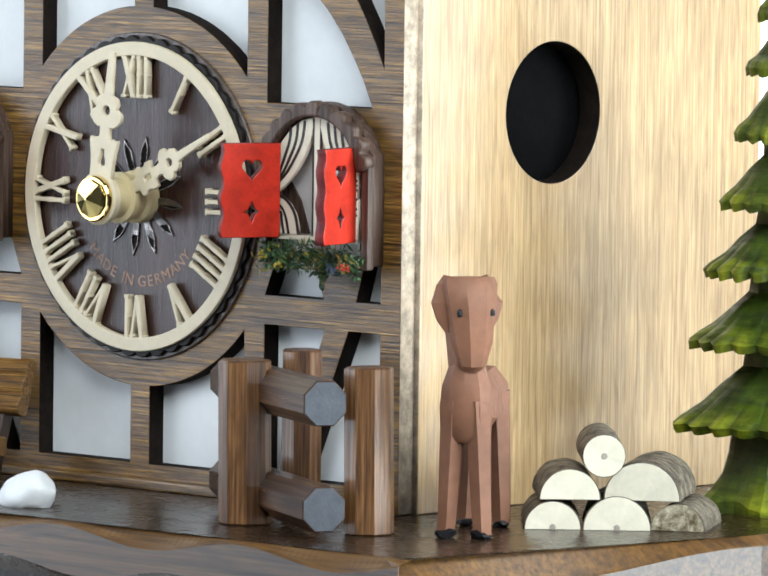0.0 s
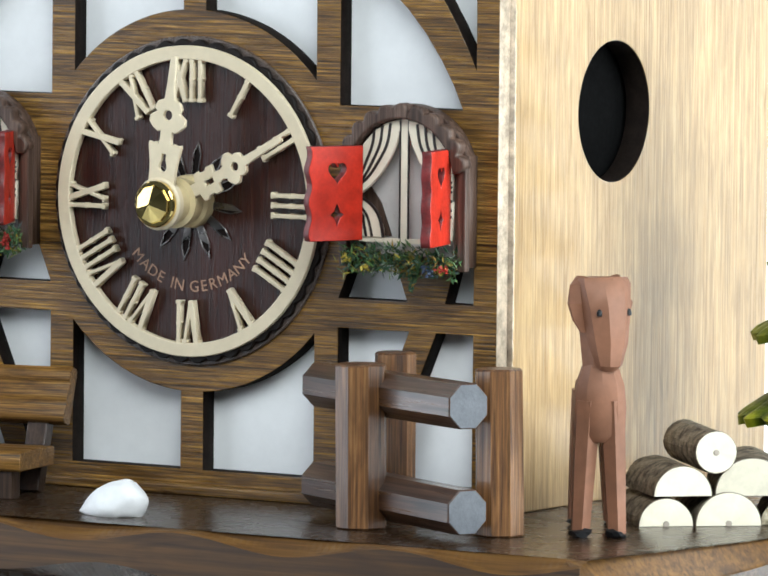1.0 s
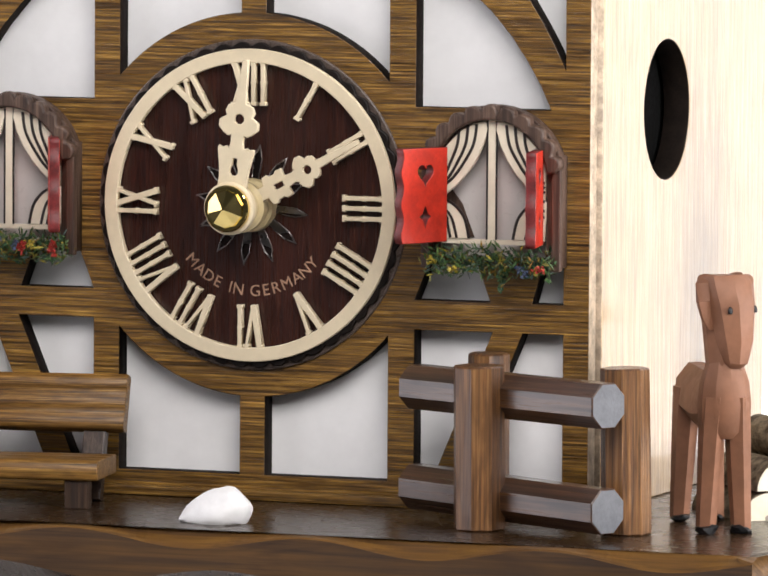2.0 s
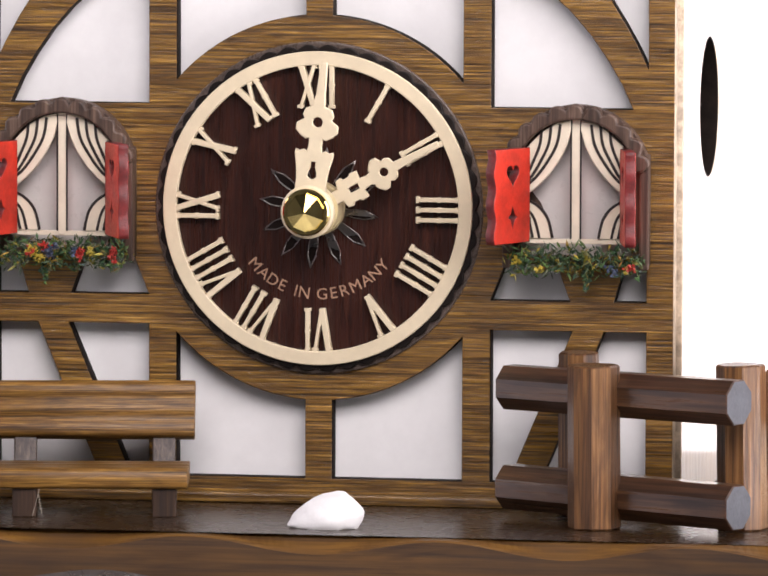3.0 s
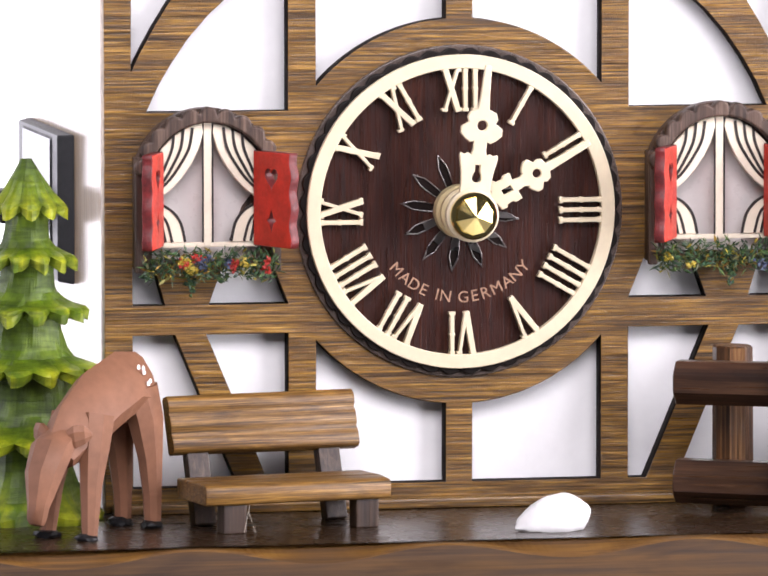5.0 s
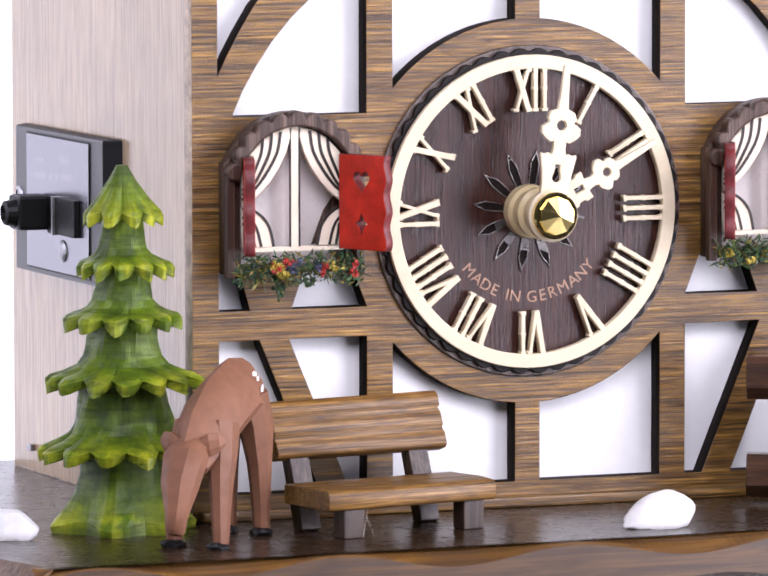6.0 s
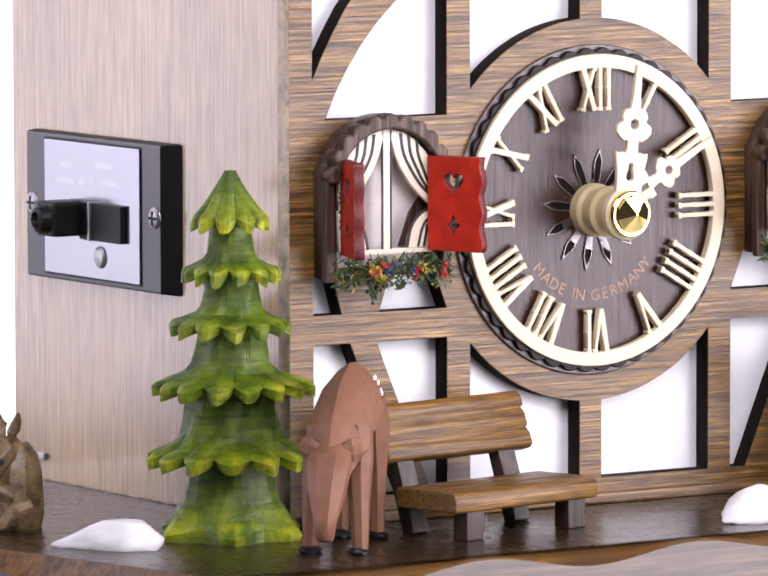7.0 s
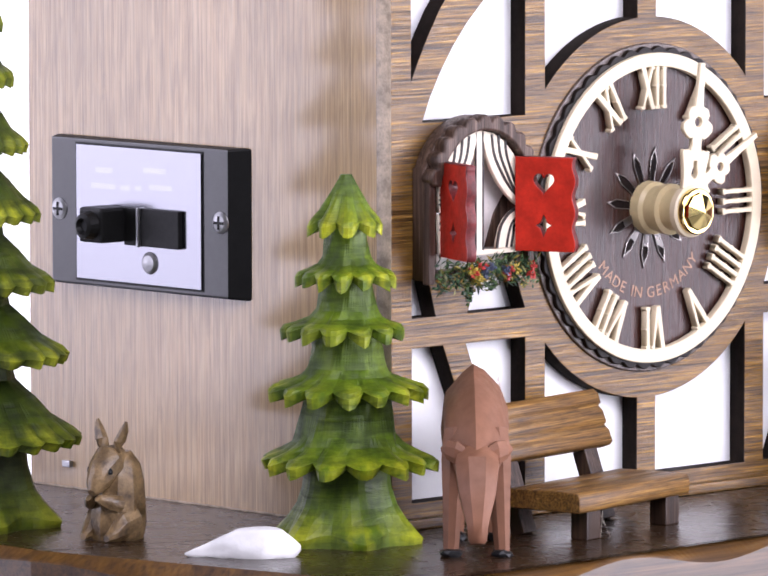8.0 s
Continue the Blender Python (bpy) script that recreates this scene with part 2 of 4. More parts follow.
FRONT = Matrix(((1, 0, 0, 0), (0, 0, -1, 0), (0, 1, 0, 0), (0, 0, 0, 1)))  # drawn x, y -> x, z; its height -> towards the front


def plate(loops, y0, y1, bevel=0.0, bm=None, m=FRONT):
    """A sawn board: closed outlines in (x, z), the inner ones cut out, from depth y0 (front) back to y1."""
    c = bpy.data.curves.new("tmp", "CURVE")
    c.dimensions, c.fill_mode = "2D", "BOTH"
    h = abs(y1 - y0) / 2
    c.extrude, c.bevel_depth, c.bevel_resolution, c.offset = max(h - bevel, 0.0), bevel, 1, -bevel
    for loop in loops:
        s = c.splines.new("POLY")
        s.points.add(len(loop) - 1)
        for p, q in zip(s.points, loop):
            p.co = (q[0], q[1], 0, 1)
        s.use_cyclic_u = True
    b = from_curve(c)
    b.transform(Matrix.Translation((0, (y0 + y1) / 2, 0)) @ m if m is FRONT else m)
    return join(bm, b)


def circle(cx, cz, r, n=64, a0=0.0, a1=360.0):
    k = n if a1 - a0 >= 360 else n + 1
    return [(cx + r * math.cos(radians(a0 + (a1 - a0) * i / n)), cz + r * math.sin(radians(a0 + (a1 - a0) * i / n))) for i in range(k)]


def lathe(profile, cx, cy, cz, n=32, axis="z", bm=None, twist=0.0):
    """Turned work: (radius, height) pairs round an axis."""
    b = bmesh.new()
    rings = []
    for r, h in profile:
        ring = []
        for i in range(n):
            a = 2 * math.pi * i / n + twist
            p = (r * math.cos(a), r * math.sin(a), h)
            p = {"z": p, "y": (p[0], -p[2], p[1]), "x": (p[2], p[0], p[1])}[axis]
            ring.append(b.verts.new((cx + p[0], cy + p[1], cz + p[2])))
        rings.append(ring)
    for r0, r1 in zip(rings, rings[1:]):
        for i in range(n):
            b.faces.new((r0[i], r0[(i + 1) % n], r1[(i + 1) % n], r1[i]))
    b.faces.new(rings[0])
    b.faces.new(rings[-1])
    return join(bm, b)


def prism(p0, p1, r, n=8, bevel=0.6, bm=None, squash=1.0, r1=None):
    """An n-sided stick from p0 to p1 with softened ends."""
    p0, p1 = Vector(p0), Vector(p1)
    d = p1 - p0
    q = d.to_track_quat("Z", "Y").to_matrix().to_4x4()
    L = d.length
    r1 = r if r1 is None else r1
    b = lathe([(r - bevel, 0), (r, bevel), (r1, L - bevel), (r1 - bevel, L)], 0, 0, 0, n, twist=math.pi / n)
    for v in b.verts:
        v.co.y *= squash
    b.transform(Matrix.Translation(p0) @ q)
    return join(bm, b)


def blob(center, size, seed, rough=0.25, sub=3, taper=0.0, rz=0.0):
    """A stone: an uneven, facetted lump that sits on its flat foot."""
    b = bmesh.new()
    bmesh.ops.create_icosphere(b, subdivisions=sub, radius=1)
    for v in b.verts:
        n = v.co.normalized()
        k = 1 + rough * noise.noise(n * 0.9 + Vector((seed, 0, 0))) + rough * 0.16 * noise.noise(n * 2.6 + Vector((0, seed, 0)))
        v.co = n * k
        if v.co.z < -0.55:
            v.co.z = -0.55
    lo = min(v.co.z for v in b.verts)
    for v in b.verts:
        if taper:
            k = 1 - taper * max(0.0, min(1.0, 0.62 - 0.62 * v.co.x)) ** 1.4
            v.co.y *= k
            v.co.z = lo + (v.co.z - lo) * k
        v.co = Vector((v.co.x * size[0], v.co.y * size[1], (v.co.z - lo) * size[2]))
    b.transform(Matrix.Translation(center) @ Matrix.Rotation(radians(rz), 4, "Z"))
    return b


# ---- the studio round the turntable ----
def studio():
    def slab(name, x0, x1, y0, y1, z0, z1, mat, label, cat):
        b = bmesh.new()
        bmesh.ops.create_cube(b, size=1)
        for v in b.verts:
            v.co = Vector((x0 + (v.co.x + .5) * (x1 - x0), y0 + (v.co.y + .5) * (y1 - y0), z0 + (v.co.z + .5) * (z1 - z0)))
        me = bpy.data.meshes.new(name)
        b.to_mesh(me)
        b.free()
        me.materials.append(mat)
        return tagged(new(name, me), label, cat, kind="structure")
    # the backdrop is no lamp: emission stands in for the studio light on it
    glow, tree, bsdf = nodes_of("glowing_backdrop")
    bsdf.inputs["Base Color"].default_value = (0.8, 0.8, 0.8, 1)
    bsdf.inputs["Emission Color"].default_value = (1.0, 0.985, 1.0, 1)
    bsdf.inputs["Emission Strength"].default_value = 0.95
    slab("backdrop", -1.8, 2.8, 1.3, 1.34, -0.9, 2.2, glow, "white studio backdrop with its brightness put in as glow", "backdrop")
    slab("floor", -2.0, 2.8, -2.5, 1.3, -0.94, -0.9, STUDIO, "plain white studio floor", "floor")
    slab("wall_front", -2.0, 2.8, -2.54, -2.5, -0.9, 2.2, STUDIO_DARK, "dim grey wall behind the camera", "wall")
    slab("wall_left", -2.04, -2.0, -2.5, 1.3, -0.9, 2.2, STUDIO_DARK, "dim grey studio wall", "wall")
    slab("wall_right", 2.8, 2.84, -2.5, 1.3, -0.9, 2.2, STUDIO_DARK, "dim grey studio wall", "wall")
    slab("ceiling", -2.04, 2.84, -2.54, 1.34, 2.2, 2.24, STUDIO_DARK, "dim grey studio ceiling", "ceiling")
    slab("pedestal", -0.14, 0.14, -0.14, 0.05, -0.9, -0.0525, STUDIO, "plain white pedestal under the turning clock", "pedestal")


studio()


# ---- the clock: base board, walls, facade ----
def base_board(c):
    """A board whose top edge is cut back by a wavy chamfer over a flat, upright fascia."""
    corners = [Vector((-203, 60)), Vector((-204, -70)), Vector((-178, -189.5)), Vector((178, -189.5)), Vector((204, -70)), Vector((203, 60))]
    mid = sum(corners, Vector((0, 0))) / 6
    pts = []
    for a, b in zip(corners, corners[1:]):
        n = max(2, int((b - a).length / 2.2))
        out = Vector(((b - a).y, -(b - a).x)).normalized()
        for i in range(n + 1):
            p = a + (b - a) * i / n
            pts.append((p, out))
    bm = bmesh.new()
    rows = []
    for k, (p, out) in enumerate(pts):
        front = abs(p.y + 189.5) < 0.01 and abs(out.x) < 0.5
        u = p.x if front else p.y
        ph = 2 * math.pi * (u + (56 if front else 118)) / (70 if front else 62)
        top = -2.7 - 2.1 * math.cos(ph) if front else -5.5 + 3.2 * math.cos(2 * math.pi * (u + 72) / 150)
        low = -12.6 + 2.0 * math.cos(ph - 0.9)
        q = p - out * 5.0
        q2 = p - out * 5.0
        rows.append([bm.verts.new((q.x, q.y, 0)), bm.verts.new((p.x - out.x * 0.5, p.y - out.y * 0.5, top + 0.35)), bm.verts.new((p.x, p.y, top - 0.15)),
                     bm.verts.new((p.x, p.y, low)), bm.verts.new((q2.x, q2.y, -16.0))])
    for r0, r1 in zip(rows, rows[1:]):
        for i, mi in ((0, 1), (1, 1), (2, 2), (3, 0)):
            bm.faces.new((r0[i], r1[i], r1[i + 1], r0[i + 1])).material_index = mi
    bm.faces.new([r[0] for r in rows])
    bm.faces.new([r[4] for r in rows][::-1])
    bm.faces.new([v for v in rows[0]] + [v for v in rows[-1]][::-1])
    ob = part("base_board", bm, DECK, c, "dark brown varnished board with a wavy carved edge")
    ob.data.materials.append(CHAMFER)
    ob.data.materials.append(FASCIA)


def clock():
    c = thing("cuckoo_clock", (0, 0, 0), "half-timbered wooden chalet cuckoo clock on a scalloped base board", "cuckoo clock")
    base_board(c)
    part("plinth", box(-150, 150, -165, 52, -50, -16.1, 1.5), DECK, c)
    part("side_wall", plate([[(-101.2, 0.1), (47, 0.1), (47, 176), (-101.2, 176)]], 0, 8, 0.4,
                            m=Matrix.Translation((-98, 0, 0)) @ Matrix.Rotation(radians(-90), 4, "Z") @ FRONT @ Matrix.Diagonal((-1, 1, 1, 1))),
         VENEER, c, "pale upright-grained veneer wall")
    part("side_wall", plate([[(-101.2, 0.1), (47, 0.1), (47, 176), (-101.2, 176)], circle(-45.5, 112, 20.3, 72)], 0, 8, 0.4,
                            m=Matrix.Translation((100, 0, 0)) @ Matrix.Rotation(radians(90), 4, "Z") @ FRONT),
         VENEER, c, "pale veneer wall with a round sound hole", edge=BURNT, axis=(1, 0, 0))
    wall = c.children[-1]
    wall.data.materials.append(SAWN)
    for p in wall.data.polygons:
        if p.material_index == 1 and (p.center - Vector((p.center.x, -0.0455, 0.112))).length > 0.03:
            p.material_index = 2
    # near-black box added behind the sound hole; its colour stands in for the shade inside
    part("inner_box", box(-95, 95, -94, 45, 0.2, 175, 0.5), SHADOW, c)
    return c


CLOCK = clock()


def facade(c):
    R, cz = 55.2, 84.9
    outer = [(-102.6, 0.4), (102.3, 0.4), (102.3, 178), (-102.6, 178)]
    holes = []
    for s in (-1, 1):
        def add(loop):
            holes.append([(s * x, z) for x, z in loop])
        add([(94.5, 50.8), (94.5, 7.2), (64.2, 7.2), (82.4, 50.8)])
        add([(73.3, 50.8), (49.7, 50.8), (49.7, 7.2), (55.0, 7.2)])
        add([(94.5, 59.3), (85.2, 59.3), (88.4, 70.5), (94.5, 70.5)])
        add([(72.6, 59.3), (49.7, 59.3), (54.2, 70.5), (68.5, 70.5)])
        arc = [(90.4, 114.2), (87.2, 121.2), (83.2, 128), (78.3, 135), (72.6, 141.5), (65, 148.5), (57, 154), (49.7, 157.5)]
        add([(49.7, 114.2)] + arc)
        arc2 = [(94.8, 125.6), (92, 131.5), (88.4, 138), (83.9, 145.2), (78, 152.5), (72, 158.5)]
        add(arc2 + [(94.5, 172)])
        a0 = math.degrees(math.acos(41.6 / R))
        a1 = math.degrees(math.acos(3.9 / R))
        up = [(R * math.cos(radians(a0 + (a1 - a0) * i / 20)), cz + R * math.sin(radians(a0 + (a1 - a0) * i / 20))) for i in range(21)]
        add(up + [(3.9, 170), (41.6, 170)])
        dn = [(x, 2 * cz - z) for x, z in up]
        add(dn + [(3.9, 7.2), (41.6, 7.2)])
    fr = part("timber_frame", plate([outer] + holes, -107.3, -101.3, 0.25), TIMBER, c, "brown stained board sawn as half-timbering, grain across", edge=BURNT, within=0.1018)
    fr.data.materials.append(SAWN)
    for p in fr.data.polygons:
        if abs(p.normal.x) > 0.9 and abs(p.center.x) > 0.1018:
            p.material_index = 2
    part("white_panel", box(-95.8, 95.8, -101.25, -98, 0.4, 177.5, 0.3), PLASTER, c, "plain white infill panel")
    part("skirting", box(-100.8, 100.8, -111.0, -107.35, 0.1, 3.0, 0.7), TIMBER, c)


facade(CLOCK)


# ---- the dial ----
def dial(c):
    cz = 84.9

    def pol(r, deg):
        """Radius and clockwise angle from the top."""
        return (r * math.sin(radians(deg)), cz + r * math.cos(radians(deg)))
    rim = [pol(45.5 + 1.3 * abs(math.sin(math.pi * i / 6)), 360 * i / 288) for i in range(288)]
    d = part("dial", plate([circle(0, cz, 46.0, 120)], -107.9, -106.8, 0.1), DIAL, c, "dark brown glossy wooden dial with raised cream numerals")
    part("rim_base", plate([circle(0, cz, 47.6, 120), circle(0, cz, 45.5, 120)], -108.2, -106.0, 0.4), RIM_BASE, d, "dark grey-brown turned rim")
    part("scalloped_rim", plate([rim, circle(0, cz, 44.2, 120)], -109.6, -106.2, 0.3), RIM, d, "black notched rim")
    part("chapter_ring", plate([circle(0, cz, 44.9, 120), circle(0, cz, 40.9, 120)], -110.9, -108.4, 0.3), CREAM, d, "cream plastic ring")

    W = 1.25

    def stroke(p0, p1, w):
        d0 = Vector(p1) - Vector(p0)
        nrm = Vector((-d0.y, d0.x)).normalized() * w / 2
        a, b = Vector(p0), Vector(p1)
        return [tuple(a + nrm), tuple(b + nrm), tuple(b - nrm), tuple(a - nrm)]
    RO, RI = 41.3, 28.6
    glyph = {1: "I", 2: "II", 3: "III", 4: "IIII", 5: "V", 6: "VI", 7: "VII", 8: "VIII", 9: "IX", 10: "X", 11: "XI", 12: "XII"}
    adv = {"I": 2.9, "V": 5.4, "X": 5.2}
    for hour, text in glyph.items():
        rot = hour * 30
        tot = sum(adv[ch] for ch in text)
        x = -tot / 2
        segs = []
        for ch in text:
            mid = x + adv[ch] / 2
            if ch == "I":
                segs += [((mid, RO), (mid, RI), W)]
                segs += [((mid - 0.95, RI + 0.5), (mid + 0.95, RI + 0.5), 1.0), ((mid - 0.8, RO - 0.9), (mid + 0.8, RO - 0.9), 0.9)]
                segs += [((mid - 0.8, 35.2), (mid + 0.8, 35.2), 0.8)]
            elif ch == "V":
                segs += [((mid - 2.1, RO), (mid, RI), 1.7), ((mid + 2.1, RO), (mid, RI), 1.0)]
                segs += [((mid - 2.9, RO - 0.9), (mid - 1.2, RO - 0.9), 0.9), ((mid + 1.2, RO - 0.9), (mid + 2.9, RO - 0.9), 0.9)]
            else:
                segs += [((mid - 2.0, RO), (mid + 2.0, RI), 1.7), ((mid + 2.0, RO), (mid - 2.0, RI), 1.0)]
                segs += [((mid + 1.1, RI + 0.5), (mid + 2.9, RI + 0.5), 0.9), ((mid - 2.9, RI + 0.5), (mid - 1.1, RI + 0.5), 0.9)]
                segs += [((mid - 2.8, RO - 0.9), (mid - 1.2, RO - 0.9), 0.9), ((mid + 1.2, RO - 0.9), (mid + 2.8, RO - 0.9), 0.9)]
            x += adv[ch]
        bm = None
        for k, (p0, p1, w) in enumerate(segs):
            # the outer end of the drawing lies at the ring; strokes end on it
            loop = []
            for q in stroke(p0, p1, w):
                a = radians(rot)
                loop.append((q[0] * math.cos(a) + q[1] * math.sin(a), cz - q[0] * math.sin(a) + q[1] * math.cos(a)))
            bm = plate([loop], -110.8 + 0.012 * k, -108.3, 0.22, bm)
        part("numeral", bm, CREAM, d)
    # star of twelve pressed petals: a dark hollow inside a bright lip
    for i in range(12):
        a = i * 30 + 8

        def petal(k):
            return [pol(6.0 + 0.5 * k, a - 9 + 1.6 * k), pol(11.4, a - 6.9 + 1.5 * k), pol(13.8, a - 5.8 + 1.4 * k), pol(17.6 - 1.1 * k, a), pol(13.8, a + 5.8 - 1.4 * k), pol(11.4, a + 6.9 - 1.5 * k), pol(6.0 + 0.5 * k, a + 9 - 1.6 * k)]
        pt = part("star_petal", plate([petal(0.0), petal(1.0)], -108.45, -107.85, 0.12), ETCH, d, "dark pressed petal with bright edges")
        part("petal_hollow", plate([petal(1.0)], -107.98, -107.8), HOLLOW, pt)
    # the printed words along the lower arc
    text = "MADE IN GERMANY"
    width = {q: 1.0 for q in text}
    width.update({" ": 0.55, "I": 0.55, "M": 1.2, "G": 1.1, "E": 0.95})
    bm = None
    for i, ch in enumerate(text):
        if ch == " ":
            continue
        f = bpy.data.curves.new("tmp", "FONT")
        f.body, f.size, f.align_x, f.extrude, f.fill_mode = ch, 4.7, "CENTER", 0.05, "BOTH"
        f.resolution_u = 3
        b = from_curve(f)
        deg = -53 + 106 * (sum(width[q] for q in text[:i]) + width[ch] / 2) / sum(width[q] for q in text)
        a = radians(deg)
        r = 26.2
        b.transform(Matrix.Translation((r * math.sin(a), -108.0, cz - r * math.cos(a))) @ Matrix.Rotation(-a, 4, "Y") @ FRONT)
        bm = join(bm, b)
    part("lettering", bm, LETTER, d, "worn bronze lettering on the dial")

    def hand(name, deg, y0, outline, holes, label):
        a = radians(deg)

        def put(p):
            return (p[0] * math.cos(a) + p[1] * math.sin(a), cz - p[0] * math.sin(a) + p[1] * math.cos(a))
        part(name, plate([[put(p) for p in outline]] + [[put(p) for p in h] for h in holes], y0 - 0.75, y0 + 0.75, 0.3), CREAM, d, label)

    def both(right):
        return right + [(-x, y) for x, y in right[::-1]]

    def petals(r, big):
        """Half of the four-lobed flower on a hand."""
        return [(2.0, r - 1.25 * big), (3.0 * big / 4, r - 1.35 * big), (1.15 * big, r - 1.1 * big), (1.52 * big, r - 0.72 * big), (1.5 * big, r - 0.25 * big),
                (1.12 * big, r + 0.02 * big), (0.98 * big, r + 0.1 * big), (1.12 * big, r + 0.42 * big), (0.95 * big, r + 0.85 * big), (0.55 * big, r + 1.02 * big), (0.42 * big, r + 1.05 * big)]
    minute = both([(4.6, 3), (4.4, 9), (4.7, 12), (5.6, 16.6), (5.4, 17.6), (4.2, 17.2), (3.2, 17.7), (2.2, 17.2), (1.9, 19.0)] + petals(26.0, 4.0) + [(1.35, 34), (0.95, 42.6)])
    slot = [(-0.7, 12.6), (-1.2, 11.4), (-1.3, 10.2), (-0.6, 9.4), (0.6, 9.4), (1.3, 10.2), (1.2, 11.4), (0.7, 12.6), (0.7, 14.4), (-0.7, 14.4)]
    hole = circle(0, 25.6, 1.45, 20)
    hand("minute_hand", 6.4, -124.6, minute, [hole, slot], "cream fretted minute hand")
    hour = both([(1.9, 4), (1.9, 9.0), (4.2, 9.6), (4.4, 11.2), (3.6, 11.8), (3.6, 13.6), (4.3, 14.2), (4.1, 16.4), (1.8, 16.2), (1.5, 18.4)] + petals(23.6, 3.2) + [(1.2, 30), (0.7, 41.0)])
    slot2 = [(-0.8, 12.0), (0.8, 12.0), (0.8, 15.0), (-0.8, 15.0)]
    hand("hour_hand", 61.5, -116.6, hour, [circle(0, 23.3, 1.25, 20), slot2], "cream fretted hour hand")
    # the barrel's yellowish cream is darkened to ochre to paint in its shade
    part("hand_collar", lathe([(7.8, 107.6), (7.6, 111.0), (6.6, 112.0), (6.6, 115.0), (7.4, 115.6), (7.4, 117.4), (6.0, 118.0), (5.8, 123.3)], 0, 0, cz, 40, "y"), CREAM_SHADED, d, "turned yellowish cream hand collar, its shade painted in as ochre", True)
    part("collar_flange", lathe([(5.6, 123.2), (7.6, 123.7), (7.6, 125.6), (7.0, 126.1)], 0, 0, cz, 40, "y"), CREAM, d, "", True)
    part("knurled_nut", lathe([(6.6, 126.0), (6.7, 126.3), (6.7, 127.5), (6.3, 127.9)], 0, 0, cz, 48, "y"), BRASS, d, "knurled brass ring")
    part("brass_knob", lathe([(5.6, 127.8), (5.3, 128.8), (0.3, 130.6)], 0, 0, cz, 10, "y", twist=0.25), BRASS, d, "polished facetted brass knob")


dial(CLOCK)


# ---- windows ----
def window(c, cx, seed):
    reveal = [(cx - 15.8, 74), (cx + 15.8, 74), (cx + 15.8, 100)] + circle(cx, 95.4, 16.6, 20, 18, 162) + [(cx - 15.8, 100)]
    w = part("window", plate([[(cx - 20.6, 71.5), (cx + 20.6, 71.5), (cx + 20.6, 103)] + circle(cx, 96.0, 21.0, 24, 20, 160) + [(cx - 20.6, 103)], reveal], -112.05, -107.4, 0.2), HOOD, c, "miniature arched window with red shutters and flowers")
    # pale inner board with panes
    inner = [(cx - 17, 72), (cx + 17, 72), (cx + 17, 100)] + circle(cx, 95.4, 17.8, 20, 16, 164) + [(cx - 17, 100)]
    part("pane", plate([inner], -108.0, -107.42, 0.1), PANE, w, "pale grey-white window pane")
    part("mullion", box(cx - 1.15, cx + 1.15, -113.3, -112.1, 78, 112.8, 0.2), CURTAIN, w)
    part("sill_rail", box(cx - 15, cx + 15, -113.2, -112.1, 77.6, 79.0, 0.2), CURTAIN, w)
    for s in (-1, 1):
        # the upper drape falls from the crown to the tie at the side
        top = [(1.6, 112.6), (1.3, 110), (2.6, 105.5), (4.6, 101.4), (7.4, 97.4), (10.4, 94.2), (13.6, 91.6), (16.2, 90.4), (16.2, 101.0), (13.4, 105.6), (9.6, 109.4), (5.4, 111.8)]
        part("curtain", plate([[(cx + s * x, z) for x, z in top]], -113.6, -112.1, 0.3), CURTAIN, w, "cream drape with black stripes")
        low = [(16.2, 90.2), (13.2, 89.6), (10.4, 87.8), (8.2, 84.8), (7.0, 81.2), (6.8, 79), (16.2, 79)]
        part("curtain", plate([[(cx + s * x, z) for x, z in low]], -113.6, -112.1, 0.3), CURTAIN, w)
        bm = None
        for off in (2.5, 5.0, 7.6):
            path = [(1.8 + off * 1.05, 111.8 - off * 0.12), (3.0 + off * 0.95, 106.0 - off * 0.02), (6.0 + off * 0.8, 101.0), (10.2 + off * 0.55, 96.2), (16.0, 91.2 + off * 0.55)]
            bm = ribbon(path, cx, s, 0.40, -113.85, bm)
        bm = ribbon([(1.5, 112.2), (1.4, 108), (1.4, 79)], cx, s, 0.22, -113.45, bm)
        for off in (0.0, 2.6, 5.0):
            bm = ribbon([(16.0, 89.6 - off * 0.75), (13.4, 88.6 - off * 0.7), (10.0 + off * 0.62, 85.0 - off * 0.3), (8.2 + off * 0.8, 79.2)] if off else [(16.0, 90.2), (13.0, 89.6), (10.0, 87.6), (7.8, 84.4), (6.6, 79.2)], cx, s, 0.38, -113.8, bm)
        part("stripes", bm, STRIPE, w)
        shutter(w, cx, s)
        if s * cx < 0:
            # dark sheet on the pane stands in for shade in the deep window recess
            gap = [(16.4, 96.0), (13.2, 92.0), (10.6, 88.6), (7.0, 79.2), (16.4, 79.2)]
            part("shadow_gap", plate([[(cx + s * x, z) for x, z in gap]], -108.5, -107.9, 0.1), HOOD, w, "dark brown patch painted as the shade in the recess behind the lower curtain")
    # scalloped hood
    outer, inner2 = [], []
    for i in range(91):
        a = 8 + 164 * i / 90
        r = 19.7 + 2.3 * abs(math.sin(math.pi * i / 8.2)) ** 0.55 + 0.3 * noise.noise(Vector((i * 0.3, seed, 0)))
        outer.append((cx + r * math.cos(radians(a)), 95.6 + r * 0.99 * math.sin(radians(a))))
